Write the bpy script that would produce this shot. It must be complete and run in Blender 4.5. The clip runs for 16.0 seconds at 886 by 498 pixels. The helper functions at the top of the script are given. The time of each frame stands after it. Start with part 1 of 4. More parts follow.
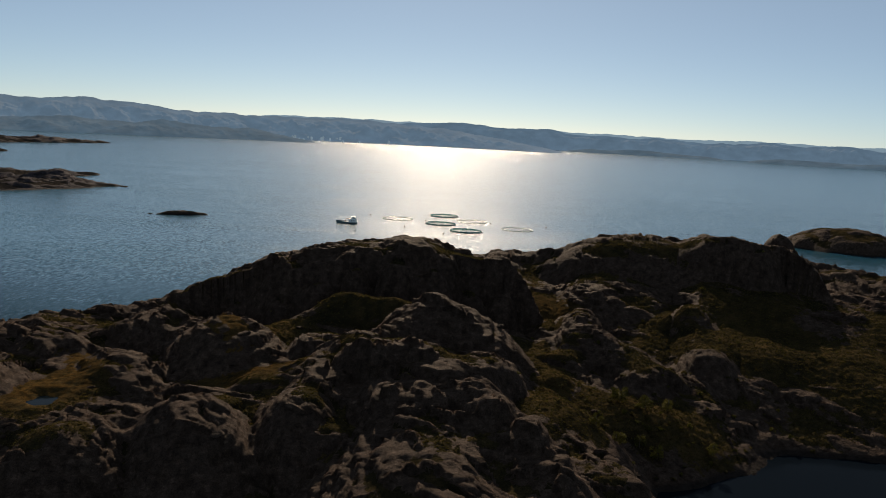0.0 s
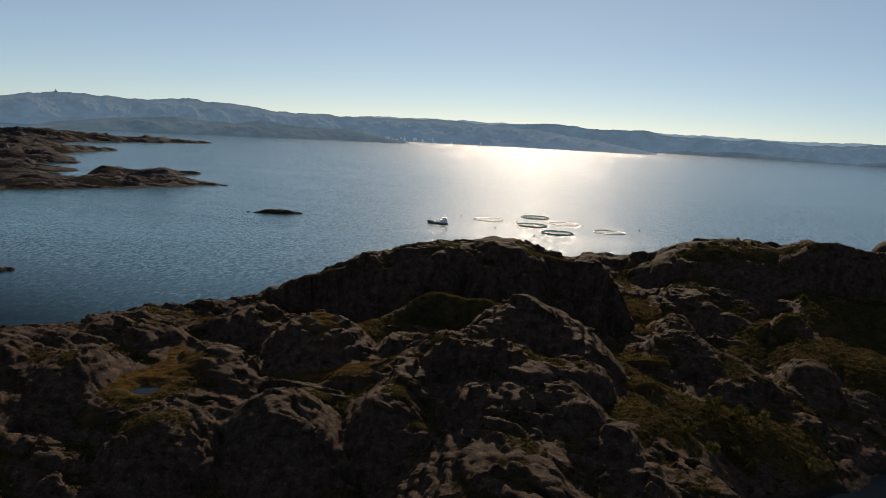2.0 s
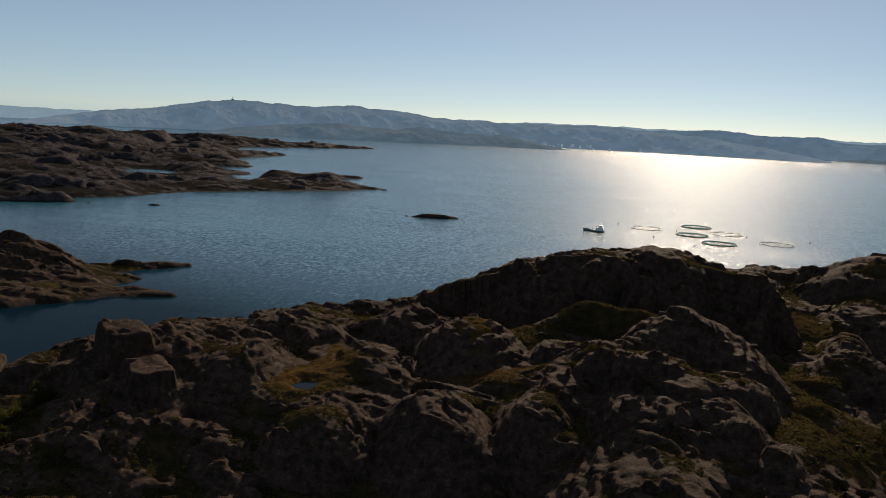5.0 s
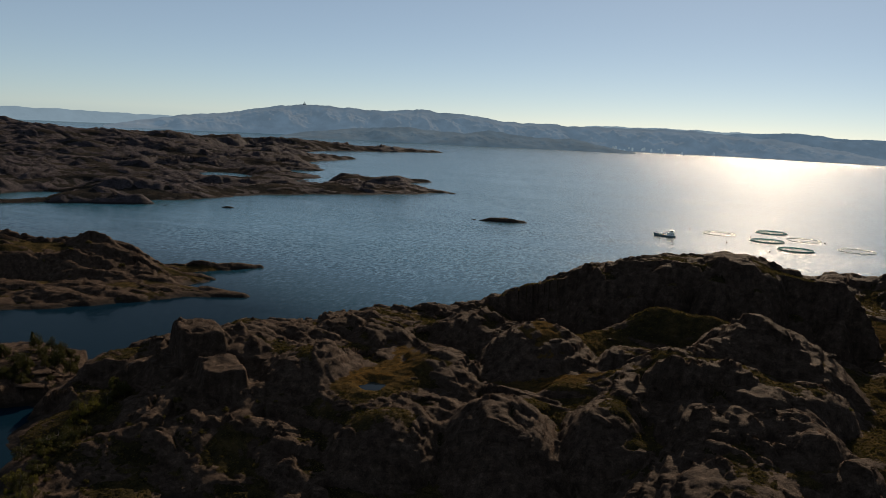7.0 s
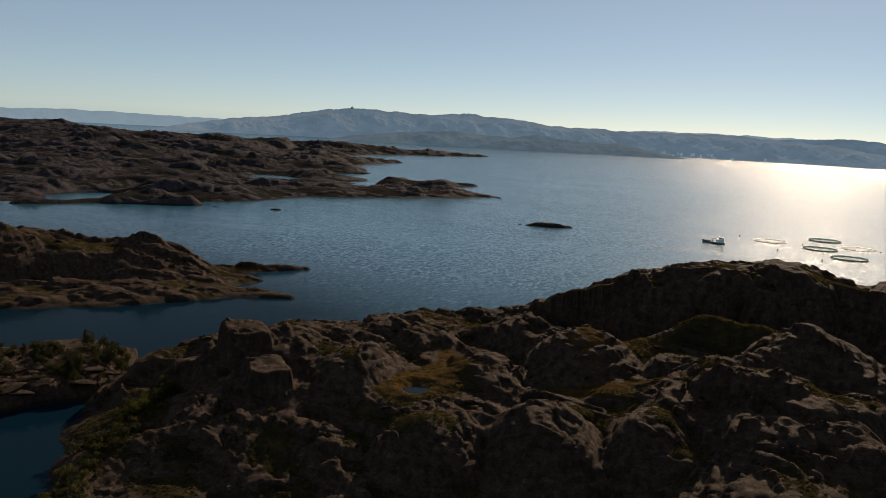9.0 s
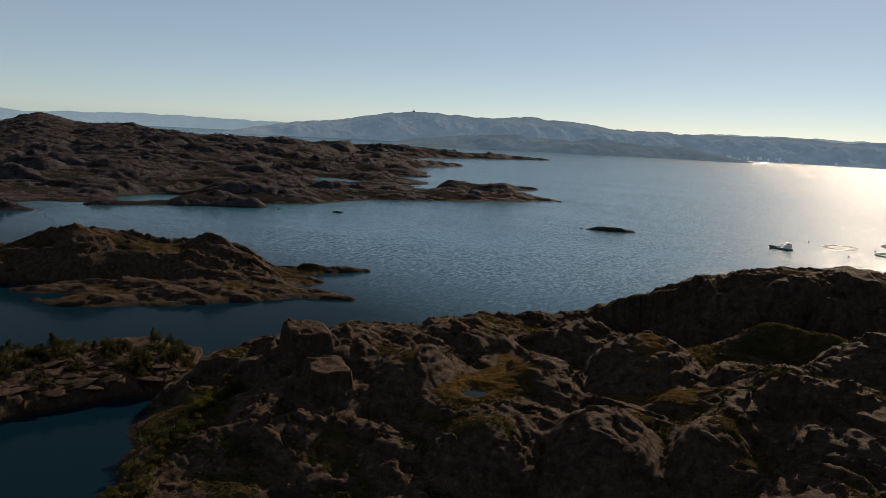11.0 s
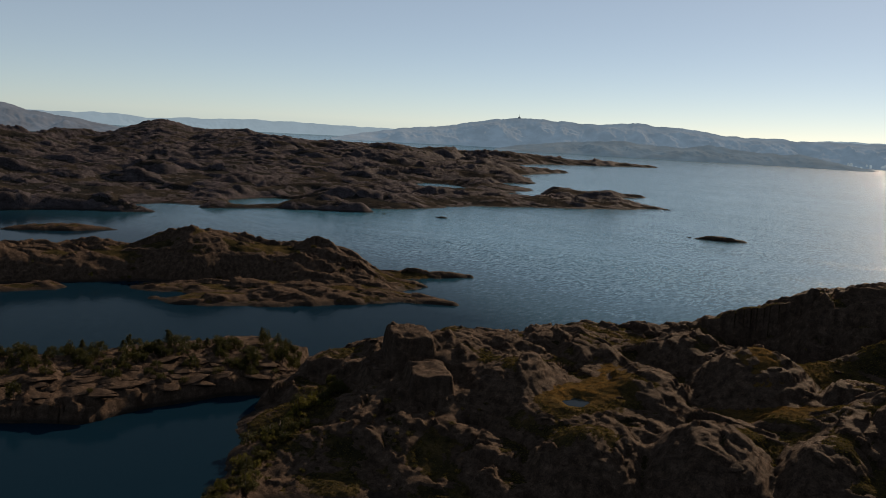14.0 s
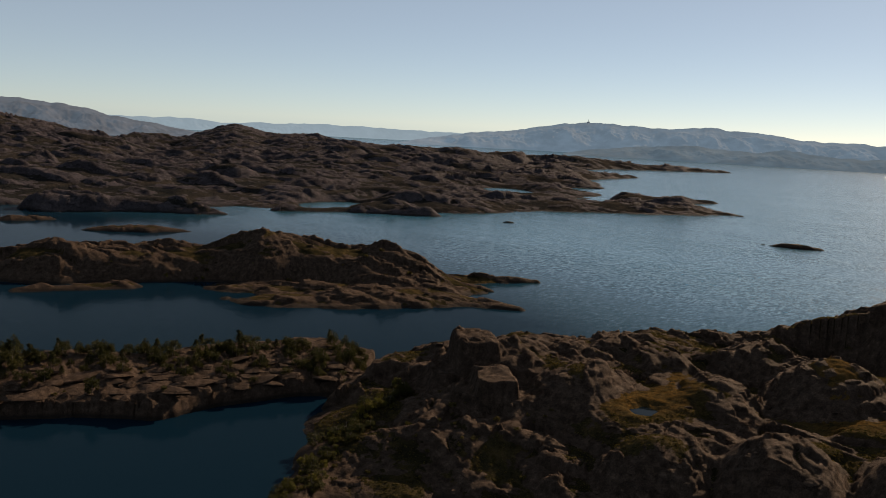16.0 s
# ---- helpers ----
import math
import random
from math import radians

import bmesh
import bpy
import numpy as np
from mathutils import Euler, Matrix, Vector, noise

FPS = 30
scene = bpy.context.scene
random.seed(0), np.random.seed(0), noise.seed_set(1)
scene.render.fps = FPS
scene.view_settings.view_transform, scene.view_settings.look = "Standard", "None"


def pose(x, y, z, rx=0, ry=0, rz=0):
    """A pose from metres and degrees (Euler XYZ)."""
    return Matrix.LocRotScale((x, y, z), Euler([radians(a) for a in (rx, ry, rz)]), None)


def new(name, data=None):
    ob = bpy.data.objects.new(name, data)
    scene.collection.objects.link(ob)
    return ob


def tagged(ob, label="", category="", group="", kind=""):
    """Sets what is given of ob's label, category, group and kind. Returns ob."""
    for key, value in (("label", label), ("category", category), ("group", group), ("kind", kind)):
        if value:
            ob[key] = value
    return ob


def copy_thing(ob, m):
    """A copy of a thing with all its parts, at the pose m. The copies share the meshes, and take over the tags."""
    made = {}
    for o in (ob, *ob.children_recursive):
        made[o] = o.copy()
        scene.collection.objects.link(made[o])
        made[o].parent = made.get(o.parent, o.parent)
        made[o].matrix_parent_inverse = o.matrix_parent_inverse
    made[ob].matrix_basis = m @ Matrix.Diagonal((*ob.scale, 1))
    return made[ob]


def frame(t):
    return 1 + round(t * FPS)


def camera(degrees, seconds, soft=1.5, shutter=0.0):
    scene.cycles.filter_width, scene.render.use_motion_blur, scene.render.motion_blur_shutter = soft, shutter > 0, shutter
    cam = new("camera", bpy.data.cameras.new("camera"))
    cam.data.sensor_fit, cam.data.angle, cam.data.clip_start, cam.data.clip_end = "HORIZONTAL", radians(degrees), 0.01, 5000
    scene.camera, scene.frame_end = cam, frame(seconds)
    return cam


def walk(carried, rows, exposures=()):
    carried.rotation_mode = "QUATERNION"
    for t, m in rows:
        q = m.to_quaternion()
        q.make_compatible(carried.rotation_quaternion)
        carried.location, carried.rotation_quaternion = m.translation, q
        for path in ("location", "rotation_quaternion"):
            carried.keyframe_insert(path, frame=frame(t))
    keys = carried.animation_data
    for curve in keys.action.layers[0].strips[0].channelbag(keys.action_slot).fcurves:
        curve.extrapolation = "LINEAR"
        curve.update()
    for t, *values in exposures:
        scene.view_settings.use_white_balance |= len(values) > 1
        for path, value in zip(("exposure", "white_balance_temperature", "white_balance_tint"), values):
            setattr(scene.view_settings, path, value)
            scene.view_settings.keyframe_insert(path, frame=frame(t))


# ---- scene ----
EYE = 100.0
cam = camera(54.29, 16.0, soft=0.45)
# seconds, yaw, pitch, roll of a camera that hovers and pans
ROWS = [
    (0.0, -0.34, -8.13, 2.98),
    (0.5, 0.89, -8.16, 2.96),
    (1.0, 2.04, -8.23, 2.96),
    (1.5, 3.81, -8.31, 2.99),
    (2.0, 5.70, -8.37, 3.02),
    (2.5, 7.78, -8.40, 2.97),
    (3.0, 9.31, -8.43, 3.00),
    (3.5, 11.04, -8.43, 2.97),
    (4.0, 12.55, -8.44, 2.97),
    (4.5, 14.17, -8.45, 2.94),
    (5.0, 16.02, -8.49, 2.98),
    (7.5, 21.21, -8.43, 2.85),
    (8.0, 21.87, -8.39, 2.97),
    (8.5, 22.73, -8.37, 3.04),
    (11.0, 27.62, -8.35, 2.98),
    (11.5, 28.94, -8.36, 3.06),
    (12.0, 30.05, -8.35, 3.04),
    (12.5, 31.41, -8.35, 3.03),
    (13.0, 32.34, -8.32, 3.02),
    (13.5, 33.40, -8.31, 3.01),
    (14.0, 34.53, -8.29, 3.00),
    (14.5, 35.61, -8.25, 3.01),
    (15.0, 36.48, -8.23, 3.01),
    (15.5, 37.57, -8.23, 2.99),
    (16.0, 39.01, -8.22, 2.95),
]
walk(cam, [(t, pose(0, 0, EYE, 0, 0, yaw) @ pose(0, 0, 0, 90 + pitch) @ pose(0, 0, 0, 0, 0, roll)) for t, yaw, pitch, roll in ROWS],
     [(0.0, 0.75, 6650, 10), (7.5, 0.75, 6850, 11), (10.8, 0.80, 7050, 12), (12.4, 0.83, 7150, 13), (13.2, 0.92, 7250, 13), (14.0, 0.98, 7300, 14), (16.0, 1.06, 7450, 15)])

# ---- light ----
SUN_AZ, SUN_EL = 0.2, 27.0
world = bpy.data.worlds.new("world")
scene.world = world
world.use_nodes = True
wn, wl = world.node_tree.nodes, world.node_tree.links
sky = wn.new("ShaderNodeTexSky")
sky.sky_type, sky.sun_disc = "NISHITA", False
sky.sun_elevation, sky.sun_rotation = radians(SUN_EL), radians(-SUN_AZ)
sky.air_density, sky.dust_density, sky.ozone_density = 0.5, 0.12, 2.4
tint = wn.new("ShaderNodeMix")
tint.data_type, tint.blend_type = "RGBA", "MULTIPLY"
tint.inputs[0].default_value, tint.inputs[7].default_value = 1.0, (0.94, 0.99, 0.965, 1)
wl.new(sky.outputs[0], tint.inputs[6])
# thin even haze over the clear sky
veil = wn.new("ShaderNodeMix")
veil.data_type = "RGBA"
veil.inputs[0].default_value, veil.inputs[7].default_value = 0.34, (6.5, 7.8, 8.5, 1)
wl.new(tint.outputs[2], veil.inputs[6])
wl.new(veil.outputs[2], wn["Background"].inputs[0])
wn["Background"].inputs[1].default_value = 0.0415
sun = new("sun", bpy.data.lights.new("sun", "SUN"))
sun.data.energy, sun.data.angle, sun.data.color = 4.0, radians(0.6), (1.0, 0.82, 0.61)
sun.matrix_world = pose(0, 0, 300, SUN_EL - 90, 0, SUN_AZ)

# ---- noise ----
RNG = np.random.RandomState(7)
PERM = RNG.permutation(512)
ANG = RNG.rand(512) * 2 * np.pi
GX, GY = np.cos(ANG), np.sin(ANG)
RX, RY, RV = RNG.rand(512), RNG.rand(512), RNG.rand(512)


def cell(ix, iy, seed):
    return PERM[(PERM[(ix + seed * 37) & 511] + iy) & 511]


def perlin(x, y, seed=0):
    ix, iy = np.floor(x).astype(np.int64), np.floor(y).astype(np.int64)
    fx, fy = x - ix, y - iy
    u, v = fx * fx * fx * (fx * (fx * 6 - 15) + 10), fy * fy * fy * (fy * (fy * 6 - 15) + 10)

    def corner(dx, dy):
        h = cell(ix + dx, iy + dy, seed)
        return GX[h] * (fx - dx) + GY[h] * (fy - dy)
    a = corner(0, 0) * (1 - u) + corner(1, 0) * u
    b = corner(0, 1) * (1 - u) + corner(1, 1) * u
    return (a * (1 - v) + b * v) * 1.5


def billow(x, y, size, seed, turn=0.0, stretch=1.0):
    """Rounded swellings with sharp creases between them, about 0 to 1."""
    c, s = math.cos(turn), math.sin(turn)
    return np.abs(perlin((x * c + y * s) / size / stretch, (y * c - x * s) / size, seed)) * 1.6


def blocks(x, y, size, seed, tilt):
    """Jointed bedrock: distance to the nearest joint (0 at a joint) and the height of irregular blocks with tilted tops."""
    x, y = x / size, y / size
    ix, iy = np.floor(x).astype(np.int64), np.floor(y).astype(np.int64)
    f1, f2, val = np.full(x.shape, 9.0), np.full(x.shape, 9.0), np.zeros(x.shape)
    for dx in (-1, 0, 1):
        for dy in (-1, 0, 1):
            h = cell(ix + dx, iy + dy, seed)
            px, py = x - (ix + dx + RX[h]), y - (iy + dy + RY[h])
            d = np.hypot(px, py)
            near = d < f1
            f2 = np.where(near, f1, np.minimum(f2, d))
            val = np.where(near, RV[h] - 0.5 + tilt * (GX[h] * px + GY[h] * py), val)
            f1 = np.where(near, d, f1)
    return f2 - f1, val


# ---- land forms: places by bearing (degrees to the left of north) and range from the lookout ----
def at(az, d):
    return -math.sin(radians(az)) * d, math.cos(radians(az)) * d


def smax(a, b, k):
    h = np.clip(0.5 + 0.5 * (a - b) / k, 0, 1)
    return b * (1 - h) + a * h + k * h * (1 - h)


class Land:
    def __init__(self, x, y):
        self.x, self.y = x, y
        self.z = np.full(x.shape, -30.0)
        self.lift, self.calm, self.dry, self.slabs = (np.zeros(x.shape) for k in range(4))

    def add(self, r, top, base, p, blend):
        self.z = smax(self.z, np.maximum(top - (top - base) * r ** p, -30), blend)

    def hill(self, az, d, top, wide, front, back, p=2.5, base=-3.0, turn=0.0, blend=2.0, square=2.0):
        cx, cy = at(az, d)
        a = radians(az + turn)
        dx, dy = self.x - cx, self.y - cy
        u, v = dx * math.cos(a) + dy * math.sin(a), -dx * math.sin(a) + dy * math.cos(a)
        r = (np.abs(u / wide) ** square + np.abs(v / np.where(v < 0, front, back)) ** square) ** (1 / square)
        self.add(r, top, base, p, blend)

    def ridge(self, one, two, p=2.0, base=-3.0, steep=1.0, blend=2.0):
        (a1, d1, z1, w1), (a2, d2, z2, w2) = one, two
        x1, y1 = at(a1, d1)
        x2, y2 = at(a2, d2)
        ex, ey = x2 - x1, y2 - y1
        n2 = ex * ex + ey * ey
        t = np.clip(((self.x - x1) * ex + (self.y - y1) * ey) / n2, 0, 1)
        px, py = self.x - x1 - t * ex, self.y - y1 - t * ey
        near = px * (x1 + t * ex) + py * (y1 + t * ey) < 0
        w = (w1 + (w2 - w1) * t) * np.where(near, steep, 1.0)
        self.add(np.hypot(px, py) / w, z1 + (z2 - z1) * t, base, p, blend)

    def bay(self, az, d, wide, deep, turn=0.0):
        cx, cy = at(az, d)
        a = radians(az + turn)
        dx, dy = self.x - cx, self.y - cy
        r = np.hypot((dx * math.cos(a) + dy * math.sin(a)) / wide, (-dx * math.sin(a) + dy * math.cos(a)) / deep)
        self.z = np.where(r < 1.6, np.minimum(self.z, -7 + 22 * np.clip(r - 0.75, 0, 2)), self.z)

    def bare(self, az, d, wide, deep, depth):
        cx, cy = at(az, d)
        spread = np.exp(-((self.x - cx) / wide) ** 2 - ((self.y - cy) / deep) ** 2)
        self.lift -= depth * spread
        self.calm += 0.25 * spread
        self.slabs += 0.6 * spread

    def grass(self, az, d, wide, deep, lift, dry=0.0):
        cx, cy = at(az, d)
        a = radians(az)
        dx, dy = self.x - cx, self.y - cy
        u, v = dx * math.cos(a) + dy * math.sin(a), -dx * math.sin(a) + dy * math.cos(a)
        spread = np.exp(-(u / wide) ** 2 - (v / deep) ** 2)
        self.lift += lift * spread
        self.dry += dry * spread
        self.calm += 0.8 * spread


def material(name):
    m = bpy.data.materials.new(name)
    m.use_nodes = True
    return m, m.node_tree.nodes, m.node_tree.links, m.node_tree.nodes["Principled BSDF"]


def ramp(nodes, stops):
    n = nodes.new("ShaderNodeValToRGB")
    e = n.color_ramp.elements
    while len(e) < len(stops):
        e.new(0.5)
    for k, (pos, col) in zip(e, stops):
        k.position, k.color = pos, (*col, 1)
    return n


def noise_tex(nodes, links, scale, detail=6.0, rough=0.6, stretch=(1, 1, 1)):
    geo = nodes.new("ShaderNodeNewGeometry")
    mp = nodes.new("ShaderNodeMapping")
    mp.inputs["Scale"].default_value = stretch
    n = nodes.new("ShaderNodeTexNoise")
    n.inputs["Scale"].default_value, n.inputs["Detail"].default_value, n.inputs["Roughness"].default_value = scale, detail, rough
    links.new(geo.outputs["Position"], mp.inputs[0])
    links.new(mp.outputs[0], n.inputs[0])
    return n


def mixed(nodes, links, fac, a, b, kind="MIX"):
    n = nodes.new("ShaderNodeMix")
    n.data_type, n.blend_type = "RGBA", kind
    for sock, val in ((n.inputs[0], fac), (n.inputs[6], a), (n.inputs[7], b)):
        if hasattr(val, "is_output"):
            links.new(val, sock)
        else:
            sock.default_value = val if isinstance(val, float) else (*val, 1)
    return n.outputs[2]


def land_material(name, size, rock_a, rock_b, rock_c, veg_a, veg_b, veg_c):
    """Bare gneiss with lichen and stains, and heath where the mesh's veg attribute says so."""
    m, n, l, b = material(name)
    big = noise_tex(n, l, 0.06 / size, 4)
    mid = noise_tex(n, l, 0.5 / size, 8, 0.65)
    fine = noise_tex(n, l, 2.4 / size, 10, 0.75)
    streak = noise_tex(n, l, 0.35 / size, 6, 0.6, (1.0, 1.0, 0.25))
    r1 = ramp(n, ((0.3, rock_a), (0.55, rock_b), (0.75, rock_c)))
    l.new(mid.outputs[0], r1.inputs[0])
    dark = ramp(n, ((0.40, (0.6, 0.58, 0.56)), (0.56, (1, 1, 1))))
    l.new(streak.outputs[0], dark.inputs[0])
    rock = mixed(n, l, 0.8, r1.outputs[0], dark.outputs[0], "MULTIPLY")
    speck = ramp(n, ((0.36, (0.45, 0.45, 0.45)), (0.64, (1.42, 1.38, 1.32))))
    l.new(fine.outputs[0], speck.inputs[0])
    rock = mixed(n, l, 0.7, rock, speck.outputs[0], "MULTIPLY")
    geo = n.new("ShaderNodeNewGeometry")
    warp = n.new("ShaderNodeMix")
    warp.data_type = "VECTOR"
    warp.inputs[0].default_value = 0.6 * size
    l.new(geo.outputs["Position"], warp.inputs[4])
    vadd = n.new("ShaderNodeVectorMath")
    l.new(geo.outputs["Position"], vadd.inputs[0])
    l.new(mid.outputs["Color"], vadd.inputs[1])
    l.new(vadd.outputs[0], warp.inputs[5])
    joints = []
    for scale in (0.5, 1.3):
        vor = n.new("ShaderNodeTexVoronoi")
        vor.feature = "DISTANCE_TO_EDGE"
        vor.inputs["Scale"].default_value = scale / size
        squash = n.new("ShaderNodeMapping")
        squash.inputs["Rotation"].default_value, squash.inputs["Scale"].default_value = (0, 0, 0.6), (0.55, 1.2, 1.0)
        l.new(warp.outputs[1], squash.inputs[0])
        l.new(squash.outputs[0], vor.inputs["Vector"])
        jr = ramp(n, ((0.0, (0.25, 0.24, 0.23)), (0.03, (1, 1, 1))))
        l.new(vor.outputs["Distance"], jr.inputs[0])
        rock = mixed(n, l, 0.22, rock, jr.outputs[0], "MULTIPLY")
        joints.append(jr)
    # near-black belt on the rock just above the water, ragged at its top
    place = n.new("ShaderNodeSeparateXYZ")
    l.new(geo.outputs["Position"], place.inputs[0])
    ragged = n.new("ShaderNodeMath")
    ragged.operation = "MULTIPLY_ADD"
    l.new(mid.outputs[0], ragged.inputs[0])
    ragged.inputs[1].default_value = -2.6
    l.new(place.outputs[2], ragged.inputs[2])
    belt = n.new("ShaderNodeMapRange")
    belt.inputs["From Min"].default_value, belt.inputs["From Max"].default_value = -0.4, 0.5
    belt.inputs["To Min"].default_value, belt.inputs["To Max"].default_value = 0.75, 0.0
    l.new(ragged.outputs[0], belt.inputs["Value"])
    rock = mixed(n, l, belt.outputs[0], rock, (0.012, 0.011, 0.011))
    v1 = ramp(n, ((0.36, veg_a), (0.5, veg_b), (0.66, veg_c)))
    blend = n.new("ShaderNodeMath")
    blend.operation = "MULTIPLY_ADD"
    patch = noise_tex(n, l, 0.22 / size, 5, 0.65)
    l.new(patch.outputs[0], blend.inputs[0])
    blend.inputs[1].default_value = 0.75
    tone = n.new("ShaderNodeMath")
    tone.operation = "MULTIPLY_ADD"
    l.new(big.outputs[0], tone.inputs[0])
    tone.inputs[1].default_value, tone.inputs[2].default_value = 0.6, -0.18
    l.new(tone.outputs[0], blend.inputs[2])
    l.new(blend.outputs[0], v1.inputs[0])
    dry = n.new("ShaderNodeAttribute")
    dry.attribute_name = "dry"
    uneven = n.new("ShaderNodeMapRange")
    uneven.inputs["From Min"].default_value, uneven.inputs["From Max"].default_value = 0.36, 0.62
    l.new(mid.outputs[0], uneven.inputs["Value"])
    amount = n.new("ShaderNodeMath")
    amount.operation = "MULTIPLY"
    l.new(uneven.outputs[0], amount.inputs[0])
    l.new(dry.outputs["Fac"], amount.inputs[1])
    veg = mixed(n, l, amount.outputs[0], v1.outputs[0], (0.075, 0.043, 0.014))
    veg = mixed(n, l, 0.85, veg, speck.outputs[0], "MULTIPLY")
    att = n.new("ShaderNodeAttribute")
    att.attribute_name = "veg"
    add = n.new("ShaderNodeMath")
    add.operation = "MULTIPLY_ADD"
    l.new(mid.outputs[0], add.inputs[0])
    add.inputs[1].default_value = 2.0
    l.new(att.outputs["Fac"], add.inputs[2])
    edge = ramp(n, ((0.95, (0, 0, 0)), (1.0, (1, 1, 1))))
    sub = n.new("ShaderNodeMath")
    sub.operation = "SUBTRACT"
    l.new(add.outputs[0], sub.inputs[0])
    sub.inputs[1].default_value = 0.52
    l.new(sub.outputs[0], edge.inputs[0])
    l.new(mixed(n, l, edge.outputs[0], rock, veg), b.inputs["Base Color"])
    b.inputs["Roughness"].default_value = 0.75
    spec = n.new("ShaderNodeMapRange")
    spec.inputs["To Min"].default_value, spec.inputs["To Max"].default_value = 0.012, 0.0
    l.new(edge.outputs[0], spec.inputs["Value"])
    l.new(spec.outputs[0], b.inputs["Specular IOR Level"])
    h = n.new("ShaderNodeMath")
    h.operation = "MULTIPLY_ADD"
    l.new(mid.outputs[0], h.inputs[0])
    h.inputs[1].default_value = 2.0
    half = n.new("ShaderNodeMath")
    half.operation = "MULTIPLY"
    half.inputs[1].default_value = 0.55
    l.new(fine.outputs[0], half.inputs[0])
    l.new(half.outputs[0], h.inputs[2])
    for jr in joints:
        sep = n.new("ShaderNodeMath")
        sep.operation = "MULTIPLY_ADD"
        l.new(jr.outputs[0], sep.inputs[0])
        sep.inputs[1].default_value = 0.9
        l.new(h.outputs[0], sep.inputs[2])
        h = sep
    bump = n.new("ShaderNodeBump")
    bump.inputs["Strength"].default_value, bump.inputs["Distance"].default_value = 0.9, 0.25 * size
    l.new(h.outputs[0], bump.inputs["Height"])
    l.new(bump.outputs[0], b.inputs["Normal"])
    return m


ROCK = ((0.027, 0.0195, 0.0163), (0.052, 0.0370, 0.0295), (0.101, 0.070, 0.054))
HEATH = ((0.0135, 0.0125, 0.0075), (0.027, 0.0220, 0.0115), (0.051, 0.0365, 0.0175))
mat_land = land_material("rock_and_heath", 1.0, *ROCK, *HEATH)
# mainland colours with the blue of the air in between mixed in
mat_far = land_material("haze_tinted_rock_and_heath", 5.0, (0.030, 0.0280, 0.0335), (0.046, 0.041, 0.048), (0.073, 0.062, 0.069), (0.013, 0.0140, 0.0150), (0.021, 0.0195, 0.0185), (0.035, 0.0295, 0.0250))


def sheet(name, X, Y, Z, mat, attrs=None, floor=-1.5, label="", category=""):
    """A ground mesh over a regular grid, without the faces that lie deep under water."""
    ny, nx = X.shape
    idx = np.arange(nx * ny).reshape(ny, nx)
    quads = np.stack([idx[:-1, :-1], idx[:-1, 1:], idx[1:, 1:], idx[1:, :-1]], -1).reshape(-1, 4)
    zf = Z.ravel()
    quads = quads[zf[quads].max(1) > floor]
    used = np.zeros(nx * ny, bool)
    used[quads.ravel()] = True
    remap = np.cumsum(used) - 1
    quads = remap[quads]
    co = np.stack([X.ravel(), Y.ravel(), zf], 1)[used]
    me = bpy.data.meshes.new(name)
    me.vertices.add(len(co))
    me.vertices.foreach_set("co", co.ravel())
    me.loops.add(quads.size)
    me.loops.foreach_set("vertex_index", quads.ravel().astype(np.int32))
    me.polygons.add(len(quads))
    me.polygons.foreach_set("loop_start", (np.arange(len(quads)) * 4).astype(np.int32))
    me.polygons.foreach_set("use_smooth", np.ones(len(quads), bool))
    me.update(calc_edges=True)
    for key, arr in (attrs or {}).items():
        me.attributes.new(key, "FLOAT", "POINT").data.foreach_set("value", arr.ravel()[used].astype(np.float32))
    me.materials.append(mat)
    ob = new(name, me)
    return tagged(ob, label, category, kind="structure")


